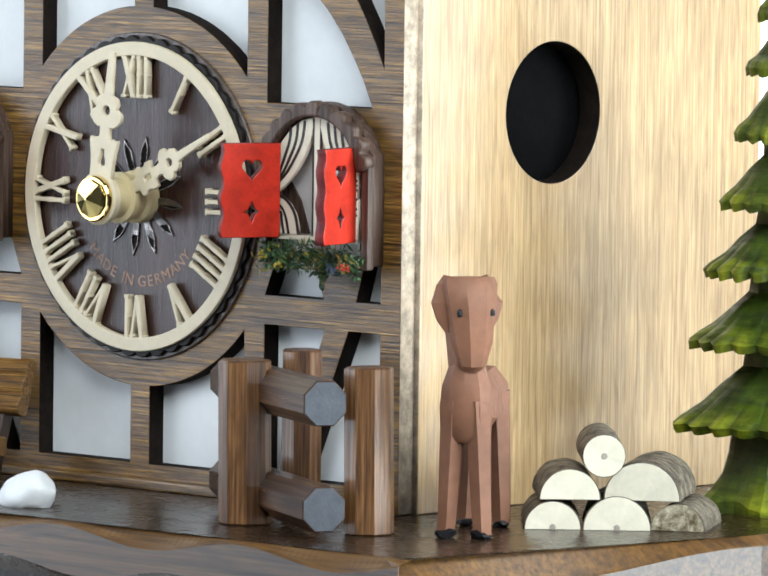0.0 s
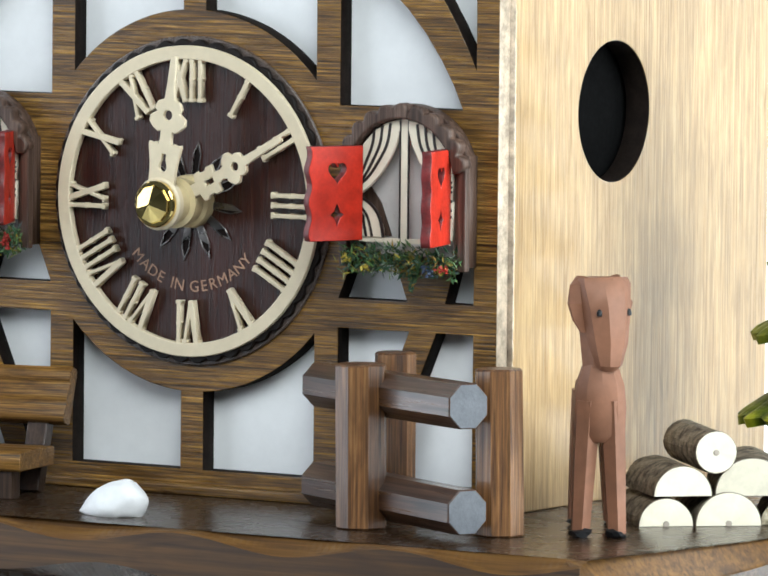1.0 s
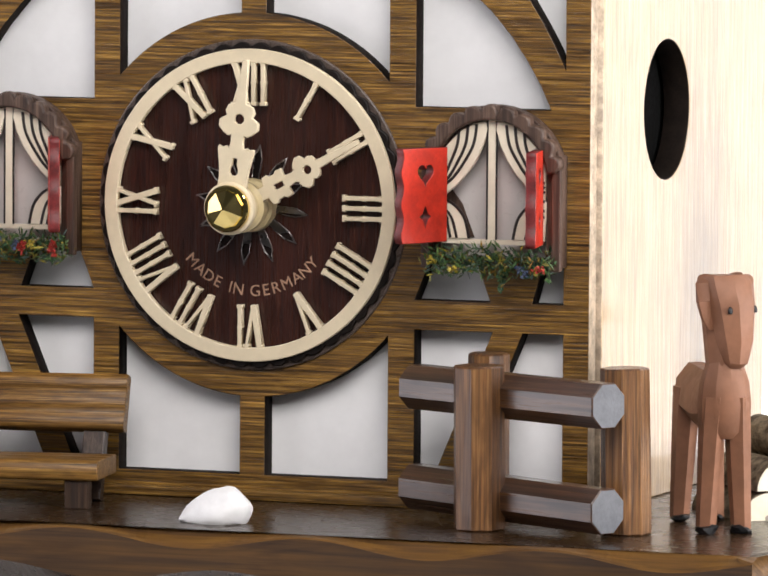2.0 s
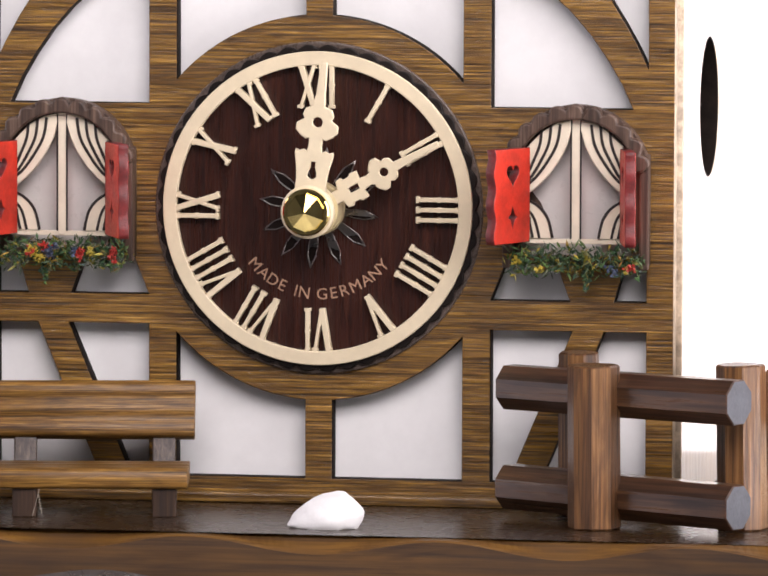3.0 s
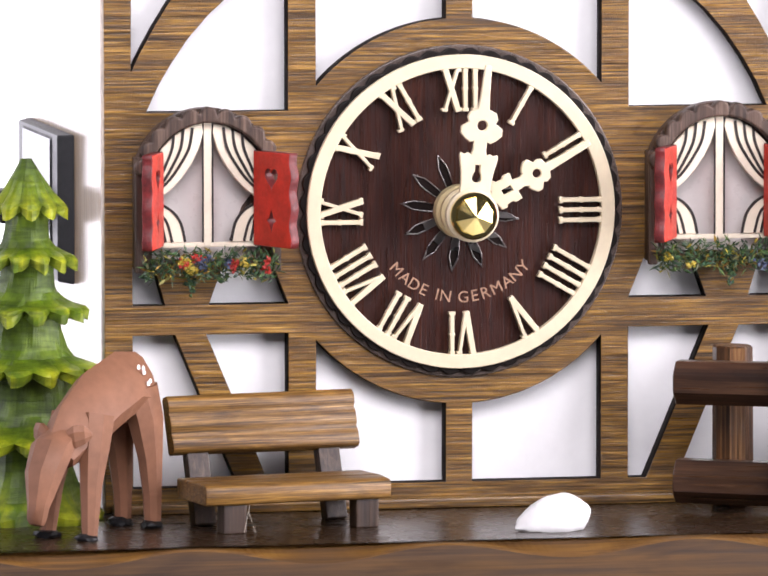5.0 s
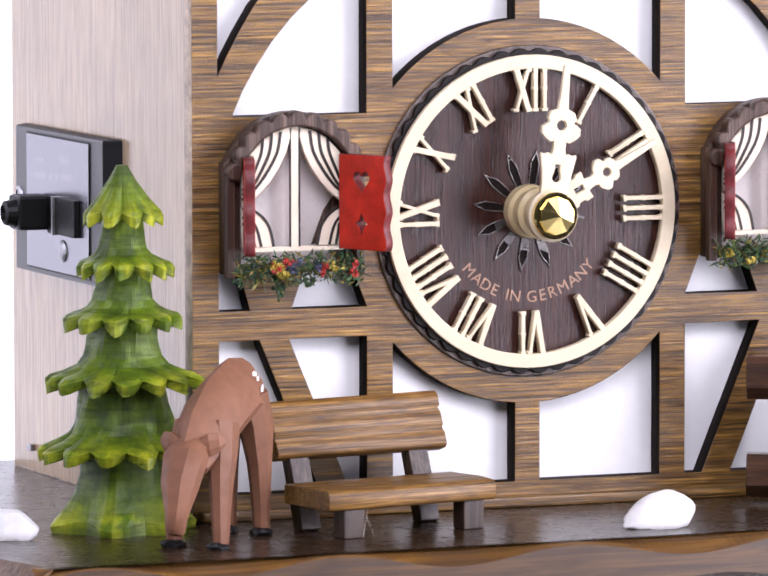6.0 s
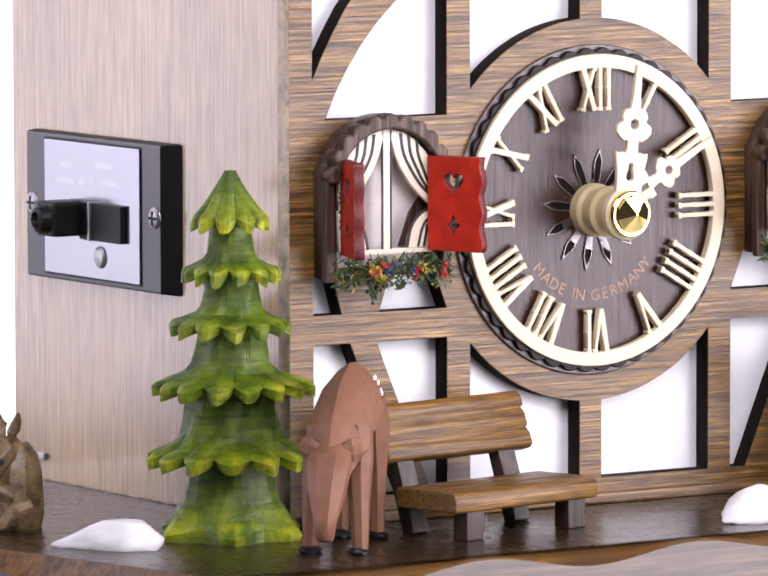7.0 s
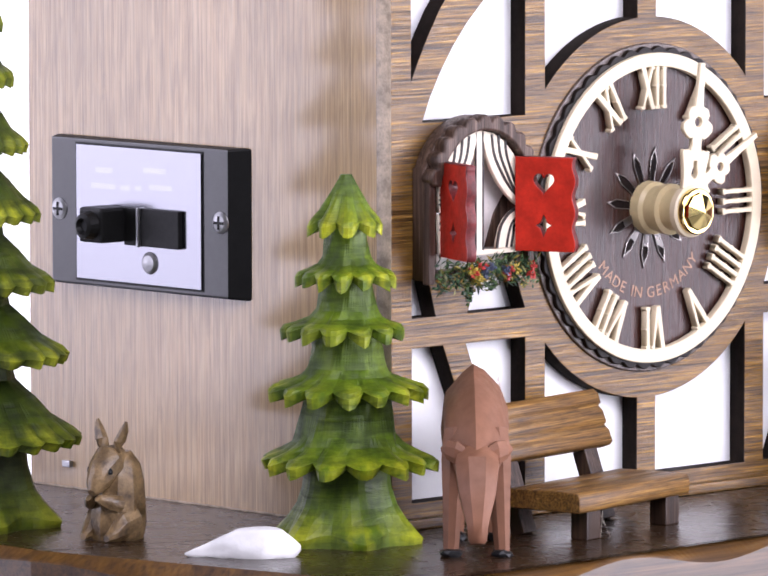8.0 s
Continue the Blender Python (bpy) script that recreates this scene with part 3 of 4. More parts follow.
        inner2.append((cx + 17.4 * math.cos(radians(a)), 95.6 + 17.3 * math.sin(radians(a))))
    part("hood", plate([outer + inner2[::-1]], -116.0, -111.5, 0.7), HOOD, w, "scalloped grey-brown wooden hood")
    for s in (-1, 1):
        part("jamb", box(cx + s * 19.6 - 1.3, cx + s * 19.6 + 1.3, -114.4, -111.7, 70.5, 101.5, 0.5), HOOD, w)
    flowers(w, cx, seed)
    for ob in [w] + list(w.children_recursive):
        ob.data.transform(Matrix.Translation((0, 0, -0.0007 if ob.name.startswith("shutter") else -0.0014)))
    return w


def ribbon(path, cx, s, wd, y, bm):
    """A thin dark line along a smooth path on the drapes."""
    pts = []
    p = [Vector(q) for q in path]
    for i in range(len(p) - 1):
        a, b0, c0, d0 = p[max(i - 1, 0)], p[i], p[i + 1], p[min(i + 2, len(p) - 1)]
        for k in range(5):
            t = k / 5
            pts.append(0.5 * (2 * b0 + (c0 - a) * t + (2 * a - 5 * b0 + 4 * c0 - d0) * t * t + (-a + 3 * b0 - 3 * c0 + d0) * t ** 3))
    pts.append(p[-1])
    left, right = [], []
    for i, q in enumerate(pts):
        d = (pts[min(i + 1, len(pts) - 1)] - pts[max(i - 1, 0)]).normalized()
        nrm = Vector((-d.y, d.x)) * wd
        left.append((cx + s * (q + nrm).x, (q + nrm).y))
        right.append((cx + s * (q - nrm).x, (q - nrm).y))
    return plate([left + right[::-1]], y, y + 0.45, 0.0, bm)


def shutter(w, cx, s):
    """A red shutter that stands half open, with a heart and a diamond cut through."""
    H0, H1, W = 77.4, 104.2, 17.6
    free = [(W + 0.55 * math.sin(i * 1.05), H0 + (H1 - H0) * i / 18) for i in range(19)]
    outline = [(0, H0)] + free + [(0, H1)]
    hx, hz = 8.6, 97.4
    heart = []
    for i in range(28):
        t = 2 * math.pi * i / 28
        heart.append((hx + 0.19 * 16 * math.sin(t) ** 3, hz - 0.4 + 0.2 * (13 * math.cos(t) - 5 * math.cos(2 * t) - 2 * math.cos(3 * t) - math.cos(4 * t))))
    dia = [(hx, 87.8), (hx + 0.9, 85.6), (hx + 2.2, 84.8), (hx + 0.9, 84.0), (hx, 81.6), (hx - 0.9, 84.0), (hx - 2.2, 84.8), (hx - 0.9, 85.6)]
    # hinge at the window's side; swung outwards past a right angle
    ang = (-77 if s > 0 else -115) if cx > 0 else (-65 if s > 0 else -110)
    m = Matrix.Translation((cx + s * 14.2, -113.9, 0)) @ Matrix.Rotation(radians(ang), 4, "Z") @ FRONT
    a = radians(ang + 90)
    part("shutter", plate([outline, heart, dia], 0, 3.0, 0.3, m=m), RED, w, "red painted shutter with heart and diamond cut-outs",
         edge=REDEDGE, axis=(-math.sin(a + math.pi / 2), math.cos(a + math.pi / 2), 0))


def flowers(w, cx, seed):
    rng = random.Random(seed + 7)
    bm = bmesh.new()
    for i in range(760):
        u = rng.uniform(-1, 1)
        x = cx + 19.3 * u
        z = 72.8 + max(-3.4, min(3.6, rng.gauss(0, 2.2))) - 0.8 * u * u
        y = -115.0 + max(-3, min(2.5, rng.gauss(0, 1.8)))
        leaf(bm, (x, y, z), rng, rng.uniform(1.4, 3.8), rng.uniform(0.22, 0.5))
    for i in range(26):
        leaf(bm, (cx + 3.6 + rng.gauss(0, 1.2), -113.5 + rng.gauss(0, 0.8), 69.4 - abs(rng.gauss(0, 0.9))), rng, 1.8, 0.5)
    part("flower_box", bm, LEAVES, w, "tuft of dried green moss and tiny flowers")
    for mat, nm, k in ((FLOWER_RED, "red_flower", 6 if cx < 0 else 1), (FLOWER_YELLOW, "yellow_flower", 4 if cx < 0 else 3), (FLOWER_BLUE, "blue_flower", 4 if cx < 0 else 1)):
        for i in range(k):
            b = bmesh.new()
            p = Vector((cx + rng.uniform(-17, 17), -118.4 + rng.uniform(-0.6, 0.6), 73.0 + rng.uniform(-2.2, 2.4)))
            for j in range(14):
                leaf(b, p + Vector((rng.gauss(0, 0.6), rng.gauss(0, 0.4), rng.gauss(0, 0.6))), rng, 1.3, 0.65)
            part(nm, b, mat, w)
    tip = bmesh.new()
    for i in range(34):
        k = i / 33
        leaf(tip, (cx + (3.2 if cx > 0 else -4.6) + rng.gauss(0, 1.1) * (1 - k), -113.6, 70.4 - 6.0 * k), rng, 2.0 - 0.9 * k, 0.9)
    part("hanging_leaf", tip, LEAVES, w)


def leaf(bm, p, rng, length, width):
    """A small folded blade."""
    d = Vector((rng.uniform(-1, 1), rng.uniform(-0.9, 0.3), rng.uniform(-0.7, 1))).normalized()
    sd = d.cross(Vector((rng.uniform(-1, 1), rng.uniform(-1, 1), rng.uniform(-1, 1)))).normalized() * width
    up = d.cross(sd).normalized() * width * 0.5
    p = Vector(p)
    a, b, c0, e = bm.verts.new(p), bm.verts.new(p + d * length * 0.5 + sd + up), bm.verts.new(p + d * length), bm.verts.new(p + d * length * 0.5 - sd + up)
    f = bm.verts.new(p + d * length * 0.5 - up * 0.6)
    bm.faces.new((a, b, f)), bm.faces.new((b, c0, f)), bm.faces.new((c0, e, f)), bm.faces.new((e, a, f)), bm.faces.new((a, e, b)), bm.faces.new((b, e, c0))


window(CLOCK, -73.9, 3)
window(CLOCK, 75.0, 11)


# ---- the sound switch on the wall ----
def switch(c):
    X = -102.0

    def blk(y0, y1, z0, z1, x0, x1, bv, bm=None):
        return box(X - x1, X - x0, y0, y1, z0, z1, bv, bm)
    body0 = blk(-49.6, 33.4, 60.6, 104.4, 0.05, 4.2, 0.0)
    for v in body0.verts:
        if v.co.x < X - 3:
            v.co.y += 5.6 if v.co.y < 0 else -1.4
            v.co.z += 0.5 if v.co.z < 80 else -0.5
    bmesh.ops.bevel(body0, geom=body0.edges[:], offset=0.6, segments=2, affect="EDGES", profile=0.6)
    s = part("switch_plate", body0, GREYP, c, "grey plastic sound switch with a polished plate")
    s.data.materials.append(BLACK)
    for p in s.data.polygons:
        if p.normal.x > -0.9:
            p.material_index = 1
    part("plate_gap", blk(-34.0, 21.3, 62.4, 102.8, 4.1, 4.3, 0.05), BLACK, s)
    part("face_plate", blk(-33.3, 20.6, 63.0, 102.2, 4.15, 4.75, 0.15), PLATE, s, "polished metal face plate")
    for y0, y1, z in ((4.5, 12.0, 95.2), (-18.5, -8.5, 96.2), (3.0, 14.0, 90.6), (-3.0, 1.4, 90.6), (-21.0, -11.0, 91.4), (-8.0, -5.0, 90.8)):
        part("print_bar", blk(y0, y1, z - 0.8, z + 0.8, 4.7, 4.78, 0.0), PRINT, s, "faint grey printing")
    for y in (28.4, -41.0):
        part("screw", screw(X - 4.1, y, 82.8), STEEL, s, "cross-headed screw")
        part("screw_slot", box(X - 5.35, X - 4.2, y - 2.0, y + 2.0, 82.4, 83.2, 0.1, box(X - 5.34, X - 4.2, y - 0.4, y + 0.4, 80.8, 84.8, 0.1)), BLACK, s)
    part("lever_guide", blk(-25.4, -2.0, 74.2, 85.2, 4.7, 6.4, 0.3), BLACK, s)
    part("lever", blk(-2.0, 8.0, 75.0, 85.2, 4.7, 15.0, 1.0), BLACK, s, "black plastic slide lever")
    part("lever_tip", tip_cyl(X - 15.0, 3.0, 80.0), BLACK, s)
    part("guide_rib", blk(-9.2, -8.2, 74.0, 85.4, 4.7, 7.4, 0.2), STEEL, s)
    part("pivot_screw", screw(X - 4.7, -11.5, 69.4), STEEL, s)
    part("glue_line", box(X - 0.35, X + 0.2, -92.0, 45.0, 0.0, 0.55, 0.1), SAWN, c, "pale line of glue along the wall's foot")
    part("nail", blk(28.0, 31.5, 6.2, 8.2, 0.0, 1.4, 0.3), STEEL, c, "small bright nail head")


def screw(x, y, z):
    b = lathe([(3.3, 0), (3.2, 0.4), (2.3, 0.9), (0.6, 1.1)], 0, 0, 0, 20)
    b.transform(Matrix.Translation((x, y, z)) @ Matrix.Rotation(radians(-90), 4, "Y"))
    return b


def tip_cyl(x, y, z):
    b = lathe([(4.4, -9), (4.6, -3), (4.2, 0), (3.6, 2.8), (2.4, 3.4), (1.6, 2.0)], 0, 0, 0, 18)
    b.transform(Matrix.Translation((x, y, z)) @ Matrix.Rotation(radians(-90), 4, "Y"))
    return b


switch(CLOCK)


# ---- loose things on the base board ----
def bench():
    t = thing("bench", (-57.6, -145, 0), "brown stained wooden bench before the clock front", "bench")
    m = Matrix.Translation((-57.6, -145.2, 0)) @ Matrix.Rotation(radians(10.2), 4, "Z")
    along = Matrix(((0, 0, 1, 0), (1, 0, 0, 0), (0, 1, 0, 0), (0, 0, 0, 1)))
    # seat: a thick plank with a worn, bevelled front edge
    seat = [(-11.4, 8.2), (-11.9, 8.9), (-12.0, 12.4), (-11.2, 13.6), (-4.0, 13.9), (-3.6, 13.6), (-3.2, 13.9), (4.4, 13.9), (4.8, 13.6), (5.2, 13.9), (11.4, 13.8), (11.8, 13.2), (11.8, 8.6), (11.2, 8.2)]
    part("seat", worn(plate([seat], 27.6, -27.6, 0.35, m=m @ Matrix.Translation((-0.6, 0, 0)) @ along), 3), BENCH, t, "thick plank seat with two grooves")
    # back: one board planed in three steps, each with a sloping upper edge
    mb = m @ Matrix.Translation((0.3, 17.4, 19.6)) @ Matrix.Rotation(radians(-19), 4, "X")
    back = [(-1.6, 0.0), (-2.7, 0.8), (-2.6, 4.2), (-1.5, 5.9), (-2.5, 6.5), (-2.4, 9.8), (-1.3, 11.5), (-2.3, 12.1), (-2.2, 15.0), (-1.0, 16.6), (1.6, 16.8), (2.4, 16.0), (2.4, 0.8), (1.6, 0.0)]
    part("backrest", worn(plate([back], 28.0, -28.0, 0.3, m=mb @ along), 8), BENCH, t, "stepped plank backrest")
    for x in (-19.0, 20.4):
        part("leg", box(x - 3.4, x + 3.4, -10.6, -5.0, 0, 8.3, 0.4, m=m), BENCH_LEG, t)
        mm = m @ Matrix.Translation((x - 1.0, 9.6, 0)) @ Matrix.Rotation(radians(-19), 4, "X")
        part("back_support", box(-3.2, 3.2, 0.2, 4.6, 0.8, 31.0, 0.4, m=mm), BENCH_LEG, t)


def glue_threads():
    """Fine pale threads of dried glue that hang from the bench to the board."""
    t = thing("glue_thread", (-68, -156, 0), "fine pale threads of dried glue under the bench", "glue")
    for a, b in (((-70.2, -158.2, 8.2), (-72.0, -159.2, 0.3)), ((-70.6, -157.8, 6.4), (-69.0, -160.0, 0.3))):
        part("thread", prism(a, b, 0.09, 5, 0.02), PITH, t)


def worn(bm, seed):
    """Hand-cut: the corners wander a little."""
    for v in bm.verts:
        v.co += 0.28 * noise.noise_vector(v.co * 0.11 + Vector((seed, 0, 0)))
    return bm


bench()
glue_threads()


def fence():
    t = thing("fence", (95, -148, 0), "dark brown wooden rail fence with thick octagonal rails", "fence")
    for z0, z1 in ((36.9, 37.1), (8.8, 8.1)):
        part("rail", prism((58.6, -130.3, z0), (128.8, -166.0, z1), 6.7, 8, 0.35), RAILEND, t, "octagonal dark rail with grey ends", edge=RAIL, axis=(72.8, -37, 0))
    for foot, head, r in (((86.8, -153.4, 0), (86.4, -153.6, 45.6), 7.4), ((77.4, -120.8, 0), (77.2, -120.6, 46.2), 5.9), ((127.6, -146.6, 0), (126.6, -146.4, 46.0), 7.0)):
        post = part("post", worn(prism(foot, head, r, 8, 0.5), r), POST, t, "octagonal stained post, two planed faces painted paler as if lit")
        post.data.materials.append(PLANED_LIT)
        # paler faces: golden planed wood, with the light on them also put into the colour
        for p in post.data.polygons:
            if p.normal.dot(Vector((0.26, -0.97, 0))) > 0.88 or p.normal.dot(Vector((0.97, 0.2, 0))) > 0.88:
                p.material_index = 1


fence()


def stone(name, c0, size, seed, rz, taper, label, flat=99.0):
    t = thing(name, c0, label, "stone")
    b = blob(c0, size, seed, 0.3, 4, taper, rz)
    # a few flat cleavage faces
    rng = random.Random(int(seed * 10))
    for k in range(7):
        n = Vector((rng.uniform(-1, 1), rng.uniform(-1, 0.4), rng.uniform(0.1, 1))).normalized()
        far = max((v.co - Vector(c0)).dot(n) for v in b.verts)
        for v in b.verts:
            e = (v.co - Vector(c0)).dot(n) - far * 0.9
            if e > 0:
                v.co -= n * e * 0.85
    for v in b.verts:
        if v.co.z > flat:
            v.co.z = flat + 0.2 * (v.co.z - flat)
    part("lump", b, STONE, t, smooth=True)


stone("stone", (11.9, -167.4, 0), (11.4, 8.4, 8.6), 2.3, 8, 0.62, "small white pebble glued before the dial")
stone("stone", (-168.4, -116.0, 0), (15.6, 7.0, 8.2), 5.1, -48, 0.66, "long white pebble beside the carved fir", 7.6)


def fir(name, cx, cy, H, tiers, skirt, seed, label, thin=0.56, paint_of=None, gouge=1.0, teeth=1.0, droop=0.0):
    """A carved fir: a flared foot and tiers like caps, each rim cut with gouged scallops; the stem between is whittled flat."""
    t = thing(name, (cx, cy, 0), label, "carved tree", "carved firs")
    rng = random.Random(seed)

    def shell(nm, rings, n):
        bm = bmesh.new()
        lay = bm.verts.layers.float.new("rim")
        vs = []
        for ring in rings:
            row = []
            for x, y, z, c0 in ring:
                v = bm.verts.new((cx + x, cy + y, z))
                v[lay] = c0
                row.append(v)
            vs.append(row)
        for r0, r1 in zip(vs, vs[1:]):
            for i in range(n):
                bm.faces.new((r0[i], r0[(i + 1) % n], r1[(i + 1) % n], r1[i]))
        bm.faces.new(vs[0])
        bm.faces.new(vs[-1])
        part(nm, bm, paint_of or GREEN, t)

    def poly(a, sides, turn0):
        """Radius of a rounded polygon, as a whittled stem has."""
        w = 2 * math.pi / sides
        b = (a - turn0) % w - w / 2
        return 0.2 + 0.8 * math.cos(w / 2) / math.cos(b) / 0.92

    def tier(nm, r, z, neck, top, lobes, last):
        n = lobes * 6
        turn0, ph = rng.uniform(0, 6), rng.uniform(0, 6)
        big = [rng.uniform(0.93, 1.06) for _ in range(lobes)]
        dab = [rng.uniform(0.15, 1.0) for _ in range(lobes)]
        deep = [rng.uniform(0.6, 1.25) for _ in range(lobes)]
        P = []
        for i in range(n):
            a = 2 * math.pi * i / n + ph
            L = (i // 6) % lobes
            f = (i % 6) / 6
            tip = abs(math.cos(math.pi * f))          # 1 at the points of a lobe, 0 in the gouge
            nxt = (L + 1) % lobes
            b0 = big[L] * (1 - f) + big[nxt] * f
            P.append((a, tip ** 1.15, b0, dab[L] if 0.1 < f < 0.9 else 0.5 * (dab[L] + dab[nxt]), deep[L]))
        h = top - z
        spec = [(thin * r * 1.02, z + 0.8 + droop * 0.4, 0.0, 0.0, 0.0, 1.0), (0.76 * r, z + 0.5, 0.06 * gouge, 1.2 * gouge, 0.0, 0.3), (0.93 * r, z + 0.1, 0.13 * gouge, 2.9 * gouge, 0.8, 0.0),
                (0.985 * r, z + 2.3, 0.08 * gouge, 1.5 * gouge, 1.0, 0.0), (0.90 * r, z + 3.3 + 0.4 * droop, 0.10 * gouge, 0.6 * gouge, 0.75, 0.1)]
        if last:
            spec += [(0.66 * r, z + h * 0.40, 0.10 * gouge, 0.5, 0.2, 0.5), (0.36 * r, z + h * 0.74, 0.02, 0, 0.0, 0.8), (0.15 * r, top, 0, 0, 0, 1.0)]
        else:
            k0 = z + 2.6
            if droop:
                spec += [(0.62 * r + 0.28 * neck, k0 + (top - k0) * 0.26, 0.02, 0.2, 0.0, 0.4), (0.36 * r + 0.5 * neck, k0 + (top - k0) * 0.52, 0.0, 0.0, 0.0, 0.7)]
            else:
                spec += [(0.66 * r + 0.18 * neck, k0 + (top - k0) * 0.13, 0.09, 0.5, 0.22, 0.4), (0.30 * r + 0.66 * neck, k0 + (top - k0) * 0.24, 0.04, 0.2, 0.05, 0.8), (0.06 * r + 1.02 * neck, k0 + (top - k0) * 0.40, 0.0, 0.0, 0.0, 1.0)]
            spec += [(neck * 1.04, k0 + (top - k0) * 0.76, 0.0, 0.0, 0.0, 1.0), (neck, top + 0.9, 0.0, 0.0, 0.0, 1.0)]
        rings = []
        for rr, zz, am, dp, cv, pol0 in spec:
            ring = []
            for a, k, b0, d0, g in P:
                q = rr * (1 + am * (k - 0.5) * 2 * g) * (1 + (b0 - 1) * min(1, am * 14)) * (1 + pol0 * (poly(a, 7, turn0 + 0.25 * len(rings)) - 1))
                q *= 1 + 0.035 * noise.noise(Vector((3 * math.cos(a), 3 * math.sin(a), zz * 0.35 + seed)))
                ring.append((q * math.cos(a), q * math.sin(a), zz - dp * (k - 0.45) * g, cv * (0.15 + 0.85 * d0) * (0.15 + 0.85 * k)))
            rings.append(ring)
        shell(nm, rings, n)

    # the foot: six corners flare out at the ground
    n = 36
    ph = rng.uniform(0, 6)
    rings = []
    z1 = tiers[0][1] + 0.4
    for f, zz, am, cv in ((1.0, 0, 0.13, 0.35), (1.0, 1.6, 0.15, 0.6), (0.86, 6.5, 0.07, 0.3), (0.74, 10.5, 0.04, 0.0), (0.66, z1 * 0.72, 0.03, 0.0), (0.62, z1, 0.03, 0.0)):
        ring = []
        for i in range(n):
            a = 2 * math.pi * i / n + ph
            k = abs(math.cos(3 * a)) ** 2.2
            q = skirt * f * (1 + am * (k - 0.4) * 2)
            ring.append((q * math.cos(a), q * math.sin(a), zz + (2.2 * (1 - k) if 1 < zz < 3 else 0), cv * (0.25 + 0.75 * k)))
        rings.append(ring)
    shell("foot", rings, n)
    for j, (r, z) in enumerate(tiers):
        last = j + 1 == len(tiers)
        nx = tiers[j + 1] if not last else None
        tier("branch_tier", r, z, nx[0] * (thin - 0.03) if nx else 0, nx[1] if nx else H, round((14 if r > 18 else (12 if r > 12 else 9)) * teeth), last)


fir("fir_tree", -125.6, -113.2, 102.0, [(23.8, 21.0), (21.6, 40.5), (16.8, 57.2), (13.0, 72.0), (10.2, 86.5)], 18.6, 4,
    "small carved wooden fir painted green, yellow-tipped tiers", 0.58)
BIG = [(29.2, 22.8), (25.6, 46.4), (21.8, 66.6), (18.0, 86.0), (14.0, 105.4), (10.6, 124.0), (7.6, 139.5)]
fir("fir_tree", -174.2, -13.8, 156.0, BIG, 21.0, 9, "tall carved wooden fir painted dark green beside the wall", 0.40, GREEN_DARK, 0.42, 1.4, 2.0)
fir("fir_tree", 160.5, -11.0, 156.0, BIG, 21.0, 13, "tall carved wooden fir painted dark green behind the logs", 0.40, GREEN_DARK, 0.42, 1.4, 2.0)


def body(path, n=8, bm=None, facet=math.pi / 8, peak=0.0):
    """A carved limb or body: cross-sections (x, y, z, half width, half height) along a line, joined in facets."""
    b = bmesh.new()
    rings = []
    for k, (p, w, h, d) in enumerate(path):
        d = Vector(d).normalized()
        side = Vector((-d.y, d.x, 0)) if abs(d.z) < 0.95 else Vector((0, 1, 0))
        side.normalize()
        if k and side.dot(last) < 0:
            side = -side
        last = side
        up = d.cross(side)
        rings.append([b.verts.new(Vector(p) + side * w * (1 - peak * max(0.0, math.sin(2 * math.pi * i / n + facet))) * math.cos(2 * math.pi * i / n + facet) + up * h * math.sin(2 * math.pi * i / n + facet)) for i in range(n)])
    for r0, r1 in zip(rings, rings[1:]):
        for i in range(n):
            b.faces.new((r0[i], r0[(i + 1) % n], r1[(i + 1) % n], r1[i]))
    b.faces.new(rings[0])
    b.faces.new(rings[-1])
    return join(bm, b)


def hoof(x, y, size, seed):
    """A dab of glossy black paint and glue round the foot."""
    b = blob((x, y, 0), (size * 1.15, size, 1.7), seed, 0.6, 2)
    return b


